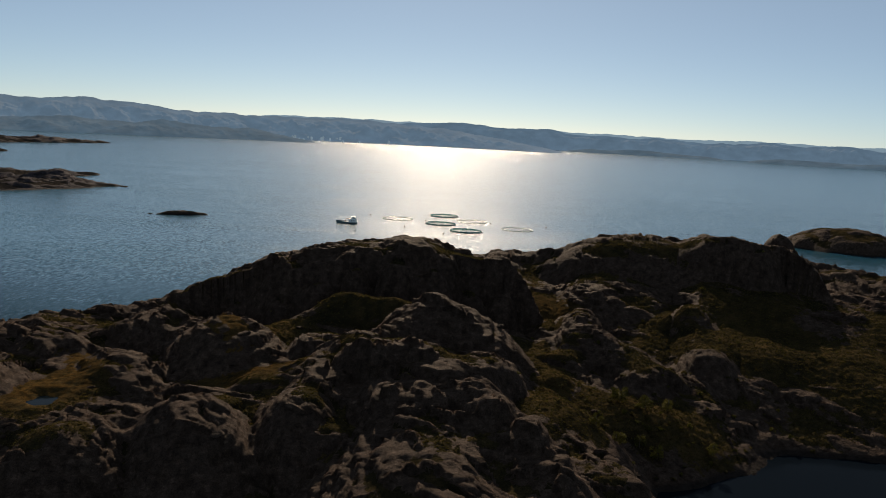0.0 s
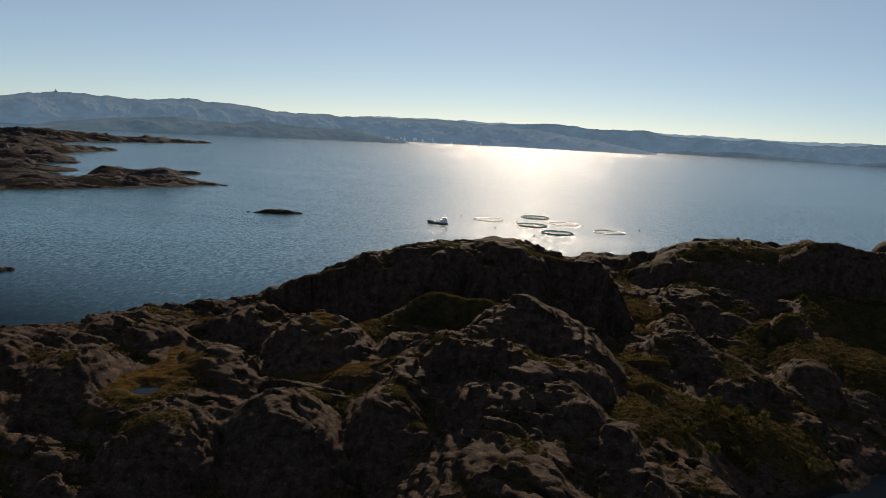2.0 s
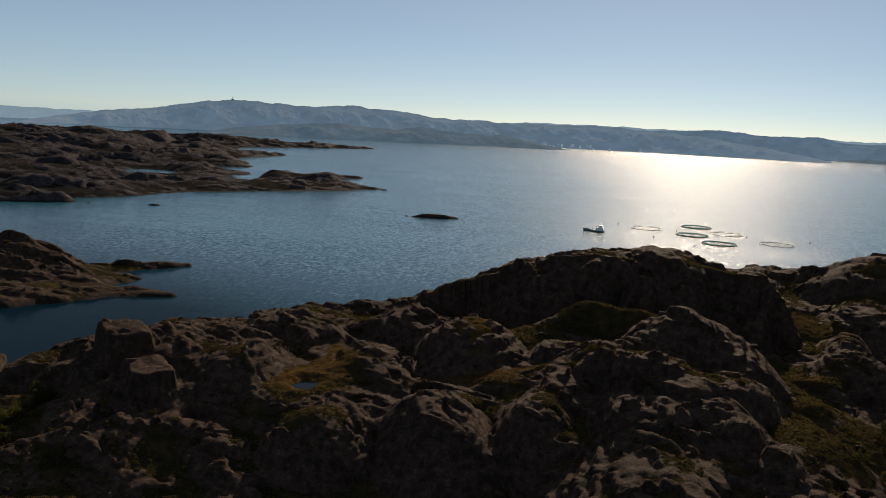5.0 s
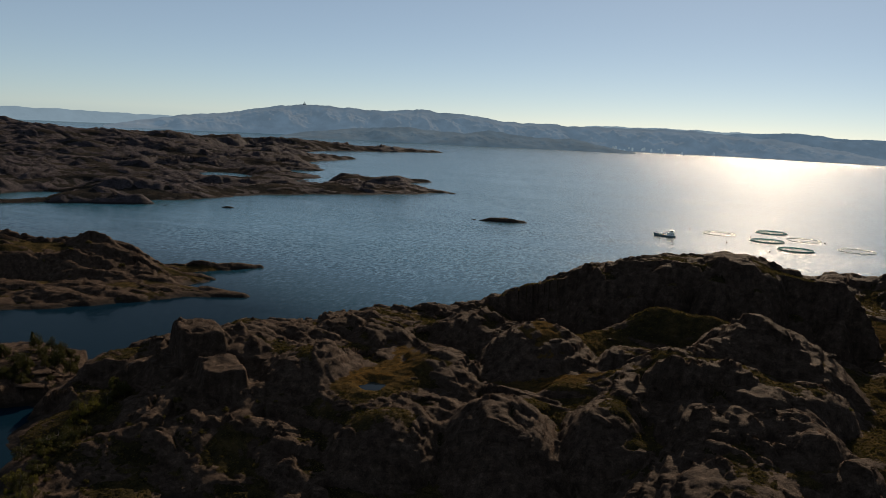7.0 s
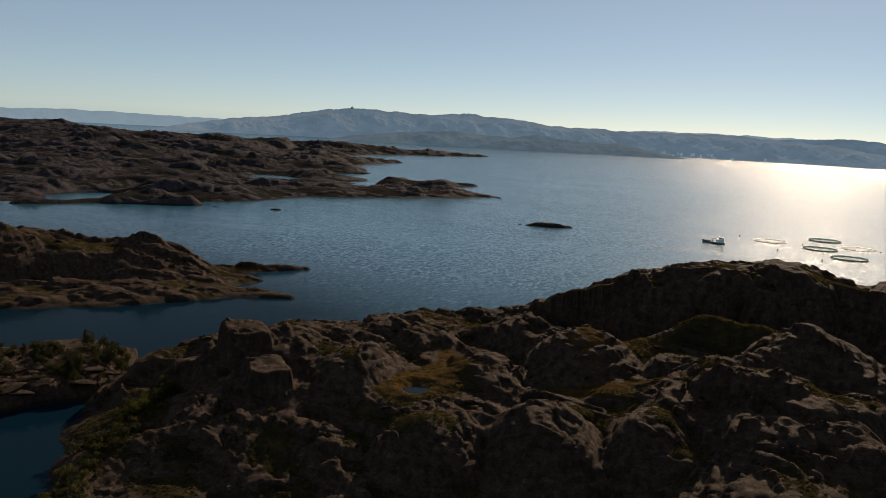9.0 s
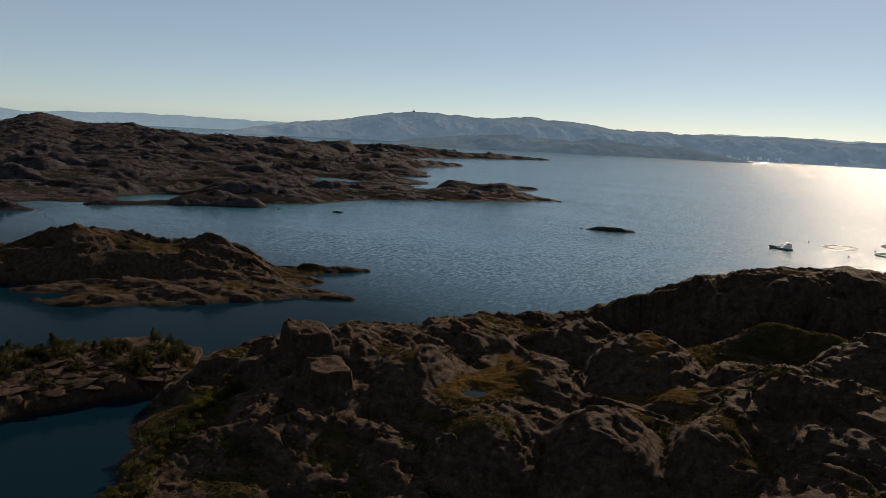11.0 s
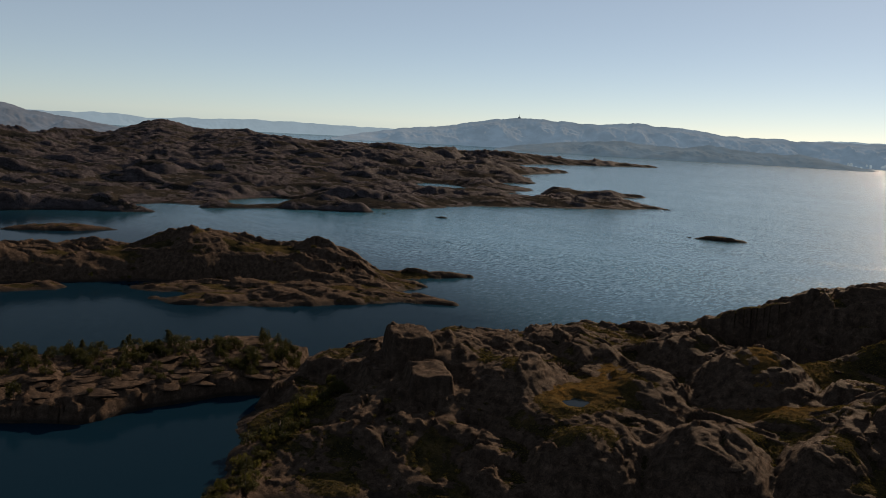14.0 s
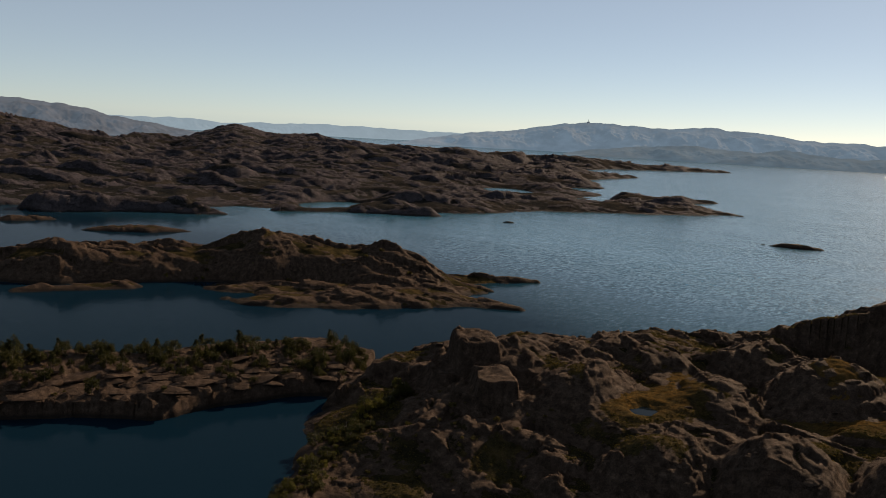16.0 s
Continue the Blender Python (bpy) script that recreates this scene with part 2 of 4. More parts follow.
def relief(land, X, Y, size, seed, rough=1.0, veg=0.0, strike=-0.5, long=1.0, swells=(4.6, 2.7, 0.9, 0.25), joints=((17.0, 1.9, 1.1), (7.0, 0.62, 0.6), (2.9, 0.26, 0.4))):
    """Weathered rock over the large forms, steeper to the south, with soil and heath filling its hollows."""
    g = land.z
    k = 20 * size
    wx, wy = X + 0.2 * k * perlin(X / k, Y / k, seed + 11), Y + 0.2 * k * perlin(X / k, Y / k, seed + 12)

    def swell(step, sd, turn, stretch):
        first = billow(wx, wy, step * size, sd, turn, stretch)
        return billow(wx, wy + 0.40 * step * size * np.minimum(first, 1), step * size, sd, turn, stretch) - 0.4
    d = swells[0] * swell(48, seed, strike, 1.7 * long) + swells[1] * swell(22, seed + 1, strike, 1.9 * long) + swells[2] * swell(9.5, seed + 2, strike - 0.3, 1.8 * long) + swells[3] * swell(4.3, seed + 3, strike + 0.2, 1.6)
    d += 0.15 * (billow(X, Y, 2.1 * size, seed + 4) - 0.4)
    c, s = math.cos(strike - 0.1), math.sin(strike - 0.1)
    u, v = wx * c + wy * s, wy * c - wx * s
    for step, lift, groove in joints:
        j, b = blocks(u * 0.62, v * 1.15, step * size, seed + int(step), 1.6)
        d += lift * b - groove * np.exp(-(j / 0.07) ** 2)
    steep = np.hypot(np.gradient(g, axis=1) / np.gradient(X, axis=1), np.gradient(g, axis=0) / np.gradient(Y, axis=0))
    fade = np.clip((g + 2) / 9, 0.2, 1) * size * rough * (1 - 0.85 * np.clip(land.calm, 0, 1)) * (1 - 0.93 * np.clip(steep * 1.3 - 0.6, 0, 1))
    rock = g + d * fade
    # sheeted slabs: treads broken by short steep risers
    for step, part_of, sd, more in ((3.0 * size, 0.8, 13, 1.0), (1.05 * size, 0.6, 14, 0.0)):
        q = (rock + 0.10 * u - 0.06 * v) / step + 0.8 * perlin(X / (24 * size), Y / (24 * size), seed + sd) + 0.34 * perlin(X / (4.6 * size), Y / (4.6 * size), seed + sd + 2)
        f = q - np.floor(q)
        rise = np.clip(f / 0.28, 0, 1)
        where = np.clip(0.55 + more * land.slabs + 1.3 * perlin(X / (26 * size), Y / (26 * size), seed + sd + 4), 0, 1) * np.clip((g - 0.5) / 4, 0, 1)
        rock = rock + part_of * step * where * (rise - f - 0.36)
    soil = g + land.lift + (veg - 0.55 + 1.4 * perlin(X / (30 * size), Y / (30 * size), seed + 7) - 3.5 * np.clip(steep - 0.38, 0, 1)) * size
    soil += 0.35 * size * perlin(X / (2.5 * size), Y / (2.5 * size), seed + 8) + 0.2 * size * perlin(X / (1.3 * size), Y / (1.3 * size), seed + 9)
    soil = np.where(g < 1.5, soil - 3 * (1.5 - g), soil)
    z = smax(rock, soil, 0.3 * size)
    return z, np.clip(0.5 + (soil - rock) / (0.8 * size), 0, 1)


def lean(L, X, Y, Z):
    """How far each point leans out towards the south-facing side, so that fronts stand steeper than backs."""
    steep = np.hypot(np.gradient(L.z, axis=1) / np.gradient(X, axis=1), np.gradient(L.z, axis=0) / np.gradient(Y, axis=0))
    return 0.42 * np.clip(Z - L.z, -4, 4) * np.clip(Z / 3, 0, 1) * np.clip(1.4 - steep, 0.1, 1)


def grid(x0, x1, y0, y1, step):
    return np.meshgrid(np.arange(x0, x1, step), np.arange(y0, y1, step))


# ---- the headland below the lookout ----
CREST = (-24, 0.0, -22, 1.4, -21.5, 1.8, -20.2, 1.6, -19, 3.6, -17.3, 5.3, -15.6, 0.1, -14, 2.5, -12.5, 3.2, -10.8, 4.1, -9.5, 1.7, -8, -4.0, -6.5, -3.5, -4.7, -2.0, -3, -4.4, -1.4, -3.1, -0.4, -1.9, 1, 1.9, 2.5, 2.1, 3.6, -0.0, 5, -0.5, 6.6, -0.7, 8, -2.0, 9.2, -2.8, 11, -1.6, 12.4, -6.4, 13.9, -6.5, 15.6, -2.5, 17.4, 4.2, 20, -1.3, 22.4, 0.6, 25, 2.5, 27.2, -0.3, 30.5, -1.3, 33.5, 1.3, 37, 0.3, 39, 1.6, 41.3, 0.8, 43, 0.4, 45, 0.0)


def headland(X, Y):
    L = Land(X + 3.0 * perlin(X / 24, Y / 24, 3) + 0.4 * perlin(X / 9, Y / 9, 4), Y + 2.4 * perlin(X / 24, Y / 24, 5) + 0.3 * perlin(X / 9, Y / 9, 6))
    # plateau with a steep front, and the spine behind it
    L.ridge((41.5, 290, 10, 28), (37, 290, 17, 30), 5.5, -1, 0.7)
    L.ridge((37, 290, 17, 30), (29, 290, 21, 34), 5.5, -1, 0.7)
    # broken slope in the shade of the cliff
    L.ridge((42, 276, 8, 34), (37, 268, 18.5, 40), 1.35, -2)
    L.ridge((37, 268, 18.5, 40), (28, 262, 17.5, 38), 1.35, -2)
    L.ridge((28, 262, 17.5, 38), (16, 256, 18, 44), 1.35, -2)
    L.ridge((44.5, 246, 8, 22), (37, 246, 15, 30), 1.25, -2)
    L.ridge((48.0, 221, 2.5, 12), (41, 224, 3, 20), 1.6, -4)
    L.ridge((37, 246, 15, 30), (30, 238, 11, 34), 1.25, -2)
    L.ridge((30, 232, 6, 42), (18, 228, 9, 52), 1.6, -4)
    L.ridge((18, 228, 9, 52), (6, 222, 12, 60), 1.6, -4)
    L.ridge((24, 272, 18.5, 50), (16, 300, 19.5, 88), 5.5, -4)
    L.ridge((16, 300, 19.5, 88), (4, 285, 23, 74), 5.5, 0)
    L.ridge((6, 262, 25, 58), (-4, 240, 22, 48), 2.8, 2)
    L.ridge((44, 326, 4, 34), (36, 318, 15, 45), 2.4)
    L.ridge((36, 318, 16, 45), (20, 348, 20, 60), 2.6)
    L.ridge((20, 348, 20, 60), (13, 356, 22, 65), 2.6)
    L.ridge((13, 356, 22, 65), (0, 368, 33, 72), 2.6)
    L.ridge((0, 375, 33, 80), (-8, 415, 34, 80), 2.6)
    L.ridge((-8, 415, 34, 85), (-20, 430, 34, 100), 2.4)
    L.ridge((-20, 430, 32, 100), (-33, 440, 30, 100), 2.2)
    L.ridge((-16, 362, 20, 75), (-33, 405, 20, 90), 1.8, 0)
    L.ridge((-5, 310, 26, 55), (-10, 285, 17, 45), 2.2, 4)
    L.ridge((-10, 285, 16, 45), (-14, 300, 14, 50), 2.0, -1)
    L.ridge((-6, 205, 14, 40), (-11, 195, 12, 35), 2.6, -2)
    # near bank of the lake
    L.ridge((-10, 200, 8, 28), (-20, 190, 4, 25), 2.2, -3)
    L.ridge((-20, 190, 4, 25), (-38, 215, 5, 30), 2.2, -3)
    L.ridge((-38, 215, 5, 30), (-40, 360, 14, 60), 2.2, -3)
    # crest against the sea
    L.ridge((38.5, 308, 18, 20), (33, 330, 17.5, 20), 2.5, 6, 0.8, 4)
    L.ridge((33, 335, 18, 22), (20, 350, 22.5, 26), 2.5, 8, 0.8, 4)
    L.ridge((20, 350, 22, 26), (14.5, 348, 27, 24), 2.5, 10, 0.8, 4)
    # great knoll, sheer towards the lookout
    L.ridge((13.0, 342, 34, 34), (9.3, 340, 46, 46), 3.2, 16, 0.36, 4)
    L.ridge((9.3, 340, 47, 50), (4.5, 342, 50.5, 52), 4.2, 18, 0.28, 4)
    L.ridge((4.5, 342, 51, 50), (-0.2, 340, 52.5, 46), 4.5, 20, 0.28, 3)
    L.hill(3.0, 352, 52.6, 13, 12, 16, 3.0, 46, 0, 2)
    L.hill(-2.4, 338, 39, 9, 10, 30, 3.0, 22, 0, 3)
    L.hill(-4.4, 340, 36.5, 8, 9, 30, 3.5, 24, 0, 3)
    for az, top, wide in ((10.2, 34, 10), (8.2, 41, 13), (5.2, 45, 12), (2.6, 46.5, 11), (0.2, 46, 11)):
        L.hill(az, 328, top, wide, 9, 22, 2.4, 16, 0, 3)
    # dome and stepped dome in front of it
    L.ridge((7.5, 256, 27, 18), (5.0, 264, 33.5, 18), 2.2, 16, 0.8, 4)
    L.ridge((5.0, 264, 33.5, 18), (0.5, 280, 40, 22), 2.2, 18, 0.7, 4)
    L.ridge((0.5, 280, 40, 22), (-3.8, 272, 32, 20), 2.6, 16, 0.6, 4)
    L.hill(2.0, 246, 34, 22, 76, 20, 1.0, 18.5, 8, 2)
    L.ridge((-2.4, 236, 32, 22), (-8.5, 196, 20, 18), 2.2, 8, 1.0, 4)
    L.ridge((8.2, 243, 24, 16), (3.0, 226, 25, 22), 2.4, 6, 0.8, 4)
    L.ridge((15.0, 248, 18, 22), (9.0, 235, 19, 24), 2.4, 2, 0.8, 4)
    for az, d, top, wide in ((3.2, 246, 36.0, 13), (0.2, 240, 34.0, 12), (-1.6, 230, 30.5, 12), (1.8, 230, 30.0, 9), (-3.6, 221, 28.0, 10), (-0.4, 219, 26.0, 10), (-5.8, 211, 25.0, 9), (-2.6, 208, 22.5, 10), (-7.6, 201, 21.5, 8)):
        L.hill(az, d, top, wide, 6, 13, 5.0, top - 3, -24, 1.0)
    # whalebacks: long gentle backs towards the sea, short steep fronts
    rs = random.Random(21)
    for k in range(60):
        az, d = rs.uniform(-24, 41), math.sqrt(rs.uniform(200 ** 2, 330 ** 2))
        wide, high = rs.uniform(6, 14), rs.uniform(1.5, 3.2)
        cx, cy = at(az, d)
        i = np.hypot(X - cx, Y - cy).argmin()
        base = L.z.ravel()[i]
        if 3 < az < 12 and d > 285 or base < 2 or 21 < az < 27 and 245 < d < 275 or az < -12 and d > 250:
            continue
        L.hill(az, d, base + high * 0.75, wide, wide * rs.uniform(0.35, 0.6), wide * rs.uniform(1.2, 2.0), 3.5, base - high, rs.uniform(-35, 25), 0.7, 2.6)
    L.hill(13.7, 285, 34.0, 19.6, 20.3, 34, 1.8, 22.9, 0, 3)
    L.hill(-0.8, 283, 41.5, 31.0, 29.5, 29, 1.8, 21.8, -12, 3)
    L.hill(1.7, 251, 36.1, 20.2, 9.7, 18, 1.8, 29.6, -8, 3)
    L.hill(8.5, 229, 27.9, 13.5, 17.8, 23, 1.8, 16.1, 0, 3)
    L.hill(-4.2, 229, 20.9, 14.4, 15.6, 26, 1.8, 10.5, -20, 3)
    L.hill(-13.7, 294, 20.8, 12.5, 13.5, 23, 1.8, 14.1, -15, 3)
    L.hill(-14.0, 380, 28.5, 23.8, 14.7, 31, 1.8, 18.7, -20, 3)
    L.hill(-16.4, 363, 28.0, 16.4, 17.1, 23, 1.8, 16.6, 0, 3)
    L.hill(-4.0, 357, 41.8, 14.0, 19.9, 23, 1.8, 28.5, 0, 3)
    L.hill(29.2, 269, 27.4, 17.0, 15.0, 26, 1.8, 17.5, 20, 3)
    L.hill(20.6, 272, 25.1, 13.4, 16.0, 21, 1.8, 18.4, 0, 3)
    L.hill(24.2, 306, 25.7, 12.6, 12.8, 21, 1.8, 20.2, 0, 3)
    L.hill(19.8, 317, 25.6, 19.3, 10.9, 23, 1.8, 20.3, 0, 3)
    L.hill(23.3, 230, 20.5, 16.2, 14.5, 21, 1.8, 10.8, 0, 3)
    L.hill(15.7, 228, 24.8, 21.3, 21.9, 31, 1.8, 10.2, -20, 3)
    L.hill(-18.1, 324, 19.0, 12.0, 10.0, 21, 1.8, 12.3, -15, 3)
    L.hill(-8.7, 312, 27.1, 16.8, 13.2, 26, 1.8, 18.3, -15, 3)
    L.hill(-7.9, 272, 21.4, 13.3, 12.8, 21, 1.8, 12.9, -25, 3)
    # grassy ramp at the foot of the knoll
    L.ridge((11.0, 298, 26.5, 16), (6.2, 311, 37.0, 17), 1.8, 15, 1.7, 3)
    L.ridge((6.2, 311, 37.0, 17), (1.5, 301, 34.5, 16), 1.8, 15, 1.5, 3)
    # rocks west of the grassy hollow
    L.ridge((18.5, 312, 28.5, 26), (14.0, 300, 28, 20), 2.4, 14, 0.7, 4)
    L.hill(12.0, 288, 24.5, 11, 11, 18, 2.6, 16, 0, 4)
    L.hill(20.5, 285, 24, 13, 11, 18, 2.4, 15, 0, 4)
    # upright blocks and rounded backs above the western cliff
    warped, L.x, L.y = (L.x, L.y), X, Y
    L.hill(36.3, 287, 29.0, 8.0, 5, 20, 14.0, 8, 12, 0.4, 9.0)
    L.hill(34.9, 263, 23.0, 7.5, 6, 17, 14.0, 0, 12, 0.4, 9.0)
    L.hill(31.2, 252, 15.5, 5.0, 4, 12, 12.0, 0, 8, 0.4, 7.0)
    L.x, L.y = warped
    L.hill(38.5, 283, 18.0, 8, 6, 16, 6.0, 4, 10, 2)
    L.hill(30.5, 262, 15.0, 9, 5, 20, 6.0, 2, 20, 2)
    L.ridge((34.0, 296, 26.5, 20), (29.0, 278, 21, 14), 2.8, 12, 0.9, 4)
    # eastern ridge
    L.ridge((-9.5, 425, 46, 40), (-15.5, 428, 48.5, 46), 2.6, 24, 0.8, 5)
    L.ridge((-15.5, 424, 48.5, 50), (-20.3, 418, 51, 40), 3.6, 20, 0.42, 4)
    L.ridge((-5.5, 440, 39, 40), (-10, 430, 42, 40), 2.4, 22, 1.0, 5)
    L.hill(-21.6, 510, 48, 12, 14, 30, 2.4, 30, 0, 4)
    L.ridge((-22.8, 490, 36, 30), (-30, 470, 38, 50), 2.2, 20, 0.8, 5)
    L.ridge((-10.5, 312, 26, 22), (-14.5, 296, 22, 18), 2.6, 10, 0.6, 4)
    L.hill(-8.6, 335, 29, 16, 12, 24, 2.4, 20, 0, 4)
    L.hill(-17.5, 300, 11, 12, 10, 20, 2.6, 4, 0, 4)
    L.hill(-27, 345, 14, 12, 10, 14, 2.6, 5, 0, 4)
    for spot in ((6.0, 304, 14, 14, 3.0), (10.5, 294, 9, 14, 2.6, 0.3), (2.5, 300, 12, 10, 2.4), (25, 262, 12, 13, 2.0, 1.0), (23, 284, 8, 16, 1.6, 0.9), (12, 262, 18, 10, 1.5, 0.8), (13.5, 280, 8, 14, 1.2, 0.7), (-8.5, 262, 9, 40, 2.8, 0.25),
                 (-22, 355, 45, 42, 3.4, 0.15), (-15, 268, 22, 18, 2.6, 0.3), (-7.5, 360, 14, 22, 1.4, 0.6), (46.5, 256, 6, 22, 0.8), (18, 335, 30, 8, 1.0)):
        L.grass(*spot)
    # nose of the western cliff, falling to the sound
    L.ridge((39, 294, 10, 18), (43.5, 268, 4.5, 9), 2.0, -3, 1.0, 3)
    L.ridge((43.5, 268, 4.5, 9), (50.0, 205, 3.5, 8), 2.0, -3, 1.0, 3)
    L.grass(43.5, 268, 9, 18, 3.0)
    # wooded strip across the sound: tilted slabs above a low sheer front
    rng, brg = np.hypot(L.x, L.y), np.degrees(np.arctan2(-L.x, L.y))
    u = rng - np.interp(brg, (44, 50, 55, 58, 63, 80), (310, 300, 291, 283, 293, 298))
    tilt = np.interp(u, (-6, 0, 0.8, 4, 16, 32, 48, 68, 76), (-8, -5, 5.6, 6.4, 7.6, 9.2, 9.6, 2, -6))
    L.z = smax(L.z, np.where((brg > 43.5) & (brg < 95), tilt - 3 * np.clip(46 - brg, 0, 2), -30), 1.0)
    L.calm += 0.5 * ((brg > 43.5) & (brg < 95) & (u > -3) & (u < 70))
    rs = random.Random(4)
    for k in range(30):
        az, back = rs.uniform(45, 73), rs.choice((9, 14, 20, 27, 34))
        d = np.interp(az, (44, 50, 55, 58, 63, 80), (310, 300, 291, 283, 293, 298)) + back
        L.hill(az, d, 5.6 + back * 0.14 + rs.uniform(-0.4, 1.1), rs.uniform(5, 12), rs.uniform(2.5, 4), rs.uniform(6, 10), 5.0, 2, rs.uniform(-25, 25), 0.5)
    L.bare(50, 305, 40, 40, 1.4)
    L.bare(64, 300, 70, 60, 1.4)
    L.bare(0.5, 222, 18, 34, 1.2)
    L.bare(35.6, 285, 16, 14, 2.2)
    for spot in ((2.6, 347, 10, 10), (36.3, 291, 9, 13), (34.9, 267, 8, 12), (31.2, 255, 6, 9)):
        L.grass(*spot, -2.0)
    L.bare(34.2, 262, 16, 14, 2.2)
    L.grass(54, 343, 50, 9, 1.4)
    L.grass(68, 340, 60, 9, 1.0)
    # swells and sags of the skyline ridge
    far, az = np.hypot(X, Y), np.degrees(np.arctan2(-X, Y))
    L.z += np.interp(az, CREST[0::2], CREST[1::2]) * np.clip((far - 285) / 45, 0, 1) * np.clip(1 - (far - 520) / 80, 0, 1) * (L.z > -8)
    return L


def steps(*runs):
    """Coordinates from run to run: (end, step) after the first start."""
    out = [runs[0]]
    for end, step in runs[1:]:
        while out[-1] < end:
            out.append(out[-1] + step)
    return np.array(out)


X, Y = np.meshgrid(steps(-400, (-235, 1.1), (170, 0.62), (340, 1.1)), steps(60, (150, 1.2), (385, 0.58), (640, 1.4)))
L = headland(X, Y)
Z, V = relief(L, X, Y, 1.0, 20, 1.0, -0.2, swells=(2.0, 1.5, 0.5, 0.2), joints=((17.0, 1.3, 0.25), (7.0, 0.75, 0.5), (2.9, 0.36, 0.42)))
POND = at(24.9, 255)
POND_Z = 18.8
r = np.hypot((X - POND[0]) / 4.2, (Y - POND[1]) / 5.2) + 0.25 * perlin(X / 3, Y / 3, 9)
k = np.clip((r - 0.75) / 1.1, 0, 1)
Z = Z * k + (POND_Z - 0.5 + 1.0 * np.clip(r - 0.5, 0, 1)) * (1 - k)
S = lean(L, X, Y, Z) * k
HX, HY, HZ, HV, HS = X[0], Y[:, 0], Z, V * (L.dry < 0.35), S
R = np.hypot(X, Y)
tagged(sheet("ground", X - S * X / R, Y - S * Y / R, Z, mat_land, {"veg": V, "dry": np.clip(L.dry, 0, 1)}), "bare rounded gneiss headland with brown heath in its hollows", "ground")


# ---- islands ----
def island(X, Y):
    L = Land(X + 3 * perlin(X / 30, Y / 30, 33), Y + 3 * perlin(X / 30, Y / 30, 35))
    L.ridge((50.5, 552, 25, 62), (46.5, 545, 18, 58), 3.0, -3, 0.5, 4)
    L.ridge((46.5, 545, 17, 58), (43.0, 540, 17, 46), 2.6, -3, 0.55, 4)
    L.ridge((43.0, 540, 17, 46), (37.6, 520, 4, 26), 1.9, -3, 0.9, 4)
    L.ridge((50.5, 552, 25, 60), (55, 560, 14, 56), 3.0, -3, 0.6, 4)
    L.ridge((55, 560, 15.0, 56), (63.5, 562, 15.5, 54), 3.4, -3, 0.7, 4)
    L.ridge((63.5, 562, 15.5, 54), (67.5, 560, 3, 30), 2.6, -3, 0.8, 4)
    L.hill(50.6, 552, 28.5, 14, 16, 22, 2.0, 19, 0, 3)
    L.hill(43.2, 540, 19.0, 12, 10, 20, 2.2, 14, 0, 3)
    L.ridge((39.5, 488, 5, 24), (33.8, 475, 1.0, 8), 2.0)
    L.ridge((50.5, 472, 2.6, 24), (45, 474, 4.0, 28), 2.4)
    L.ridge((45, 474, 4.0, 28), (39.5, 484, 4.6, 26), 2.4)
    L.ridge((53, 476, 0.8, 9), (50.5, 470, 2.5, 18), 2.0)
    L.ridge((39.5, 548, 5, 16), (32.8, 563, 1.1, 7), 2.0)
    L.ridge((65.5, 508, 1.5, 10), (59.6, 512, 3.6, 15), 2.0)
    L.ridge((53.5, 506, 2.2, 20), (47, 500, 4, 30), 2.4)
    L.ridge((47, 500, 4, 30), (40, 505, 5, 28), 2.4)
    L.grass(52, 540, 30, 12, 1.0)
    L.grass(60, 530, 30, 12, 1.0)
    return L


X, Y = grid(-660, -230, 130, 560, 1.1)
L = island(X, Y)
Z, V = relief(L, X, Y, 0.85, 54, 1.25, -0.9, 0.5, 1.2, joints=((17.0, 1.7, 1.0), (7.0, 0.6, 0.5), (2.9, 0.25, 0.35)))
IX, IY, IZ = X[0], Y[:, 0], Z
S, R = lean(L, X, Y, Z), np.hypot(X, Y)
sheet("ground", X - S * X / R, Y - S * Y / R, Z, mat_land, {"veg": V}, label="rocky island with brown grass lying in the sound", category="island")


LANDCREST = (20, 3.1, 23, 3.1, 26, 0.4, 29, 2.9, 32, 7.9, 35, -1.3, 38, 1.1, 41, 8.6, 44, 11.1, 46, 12.8, 48, 10.1, 50.9, -15.1, 52, -6.3, 52.9, -4.0, 53.8, -11.6, 54.8, -21.2, 56.8, -37.7, 58.8, -38.9, 61.4, -26.7, 63, -19.8, 64.5, -13.9, 66.3, -3.7, 70, -3.7)


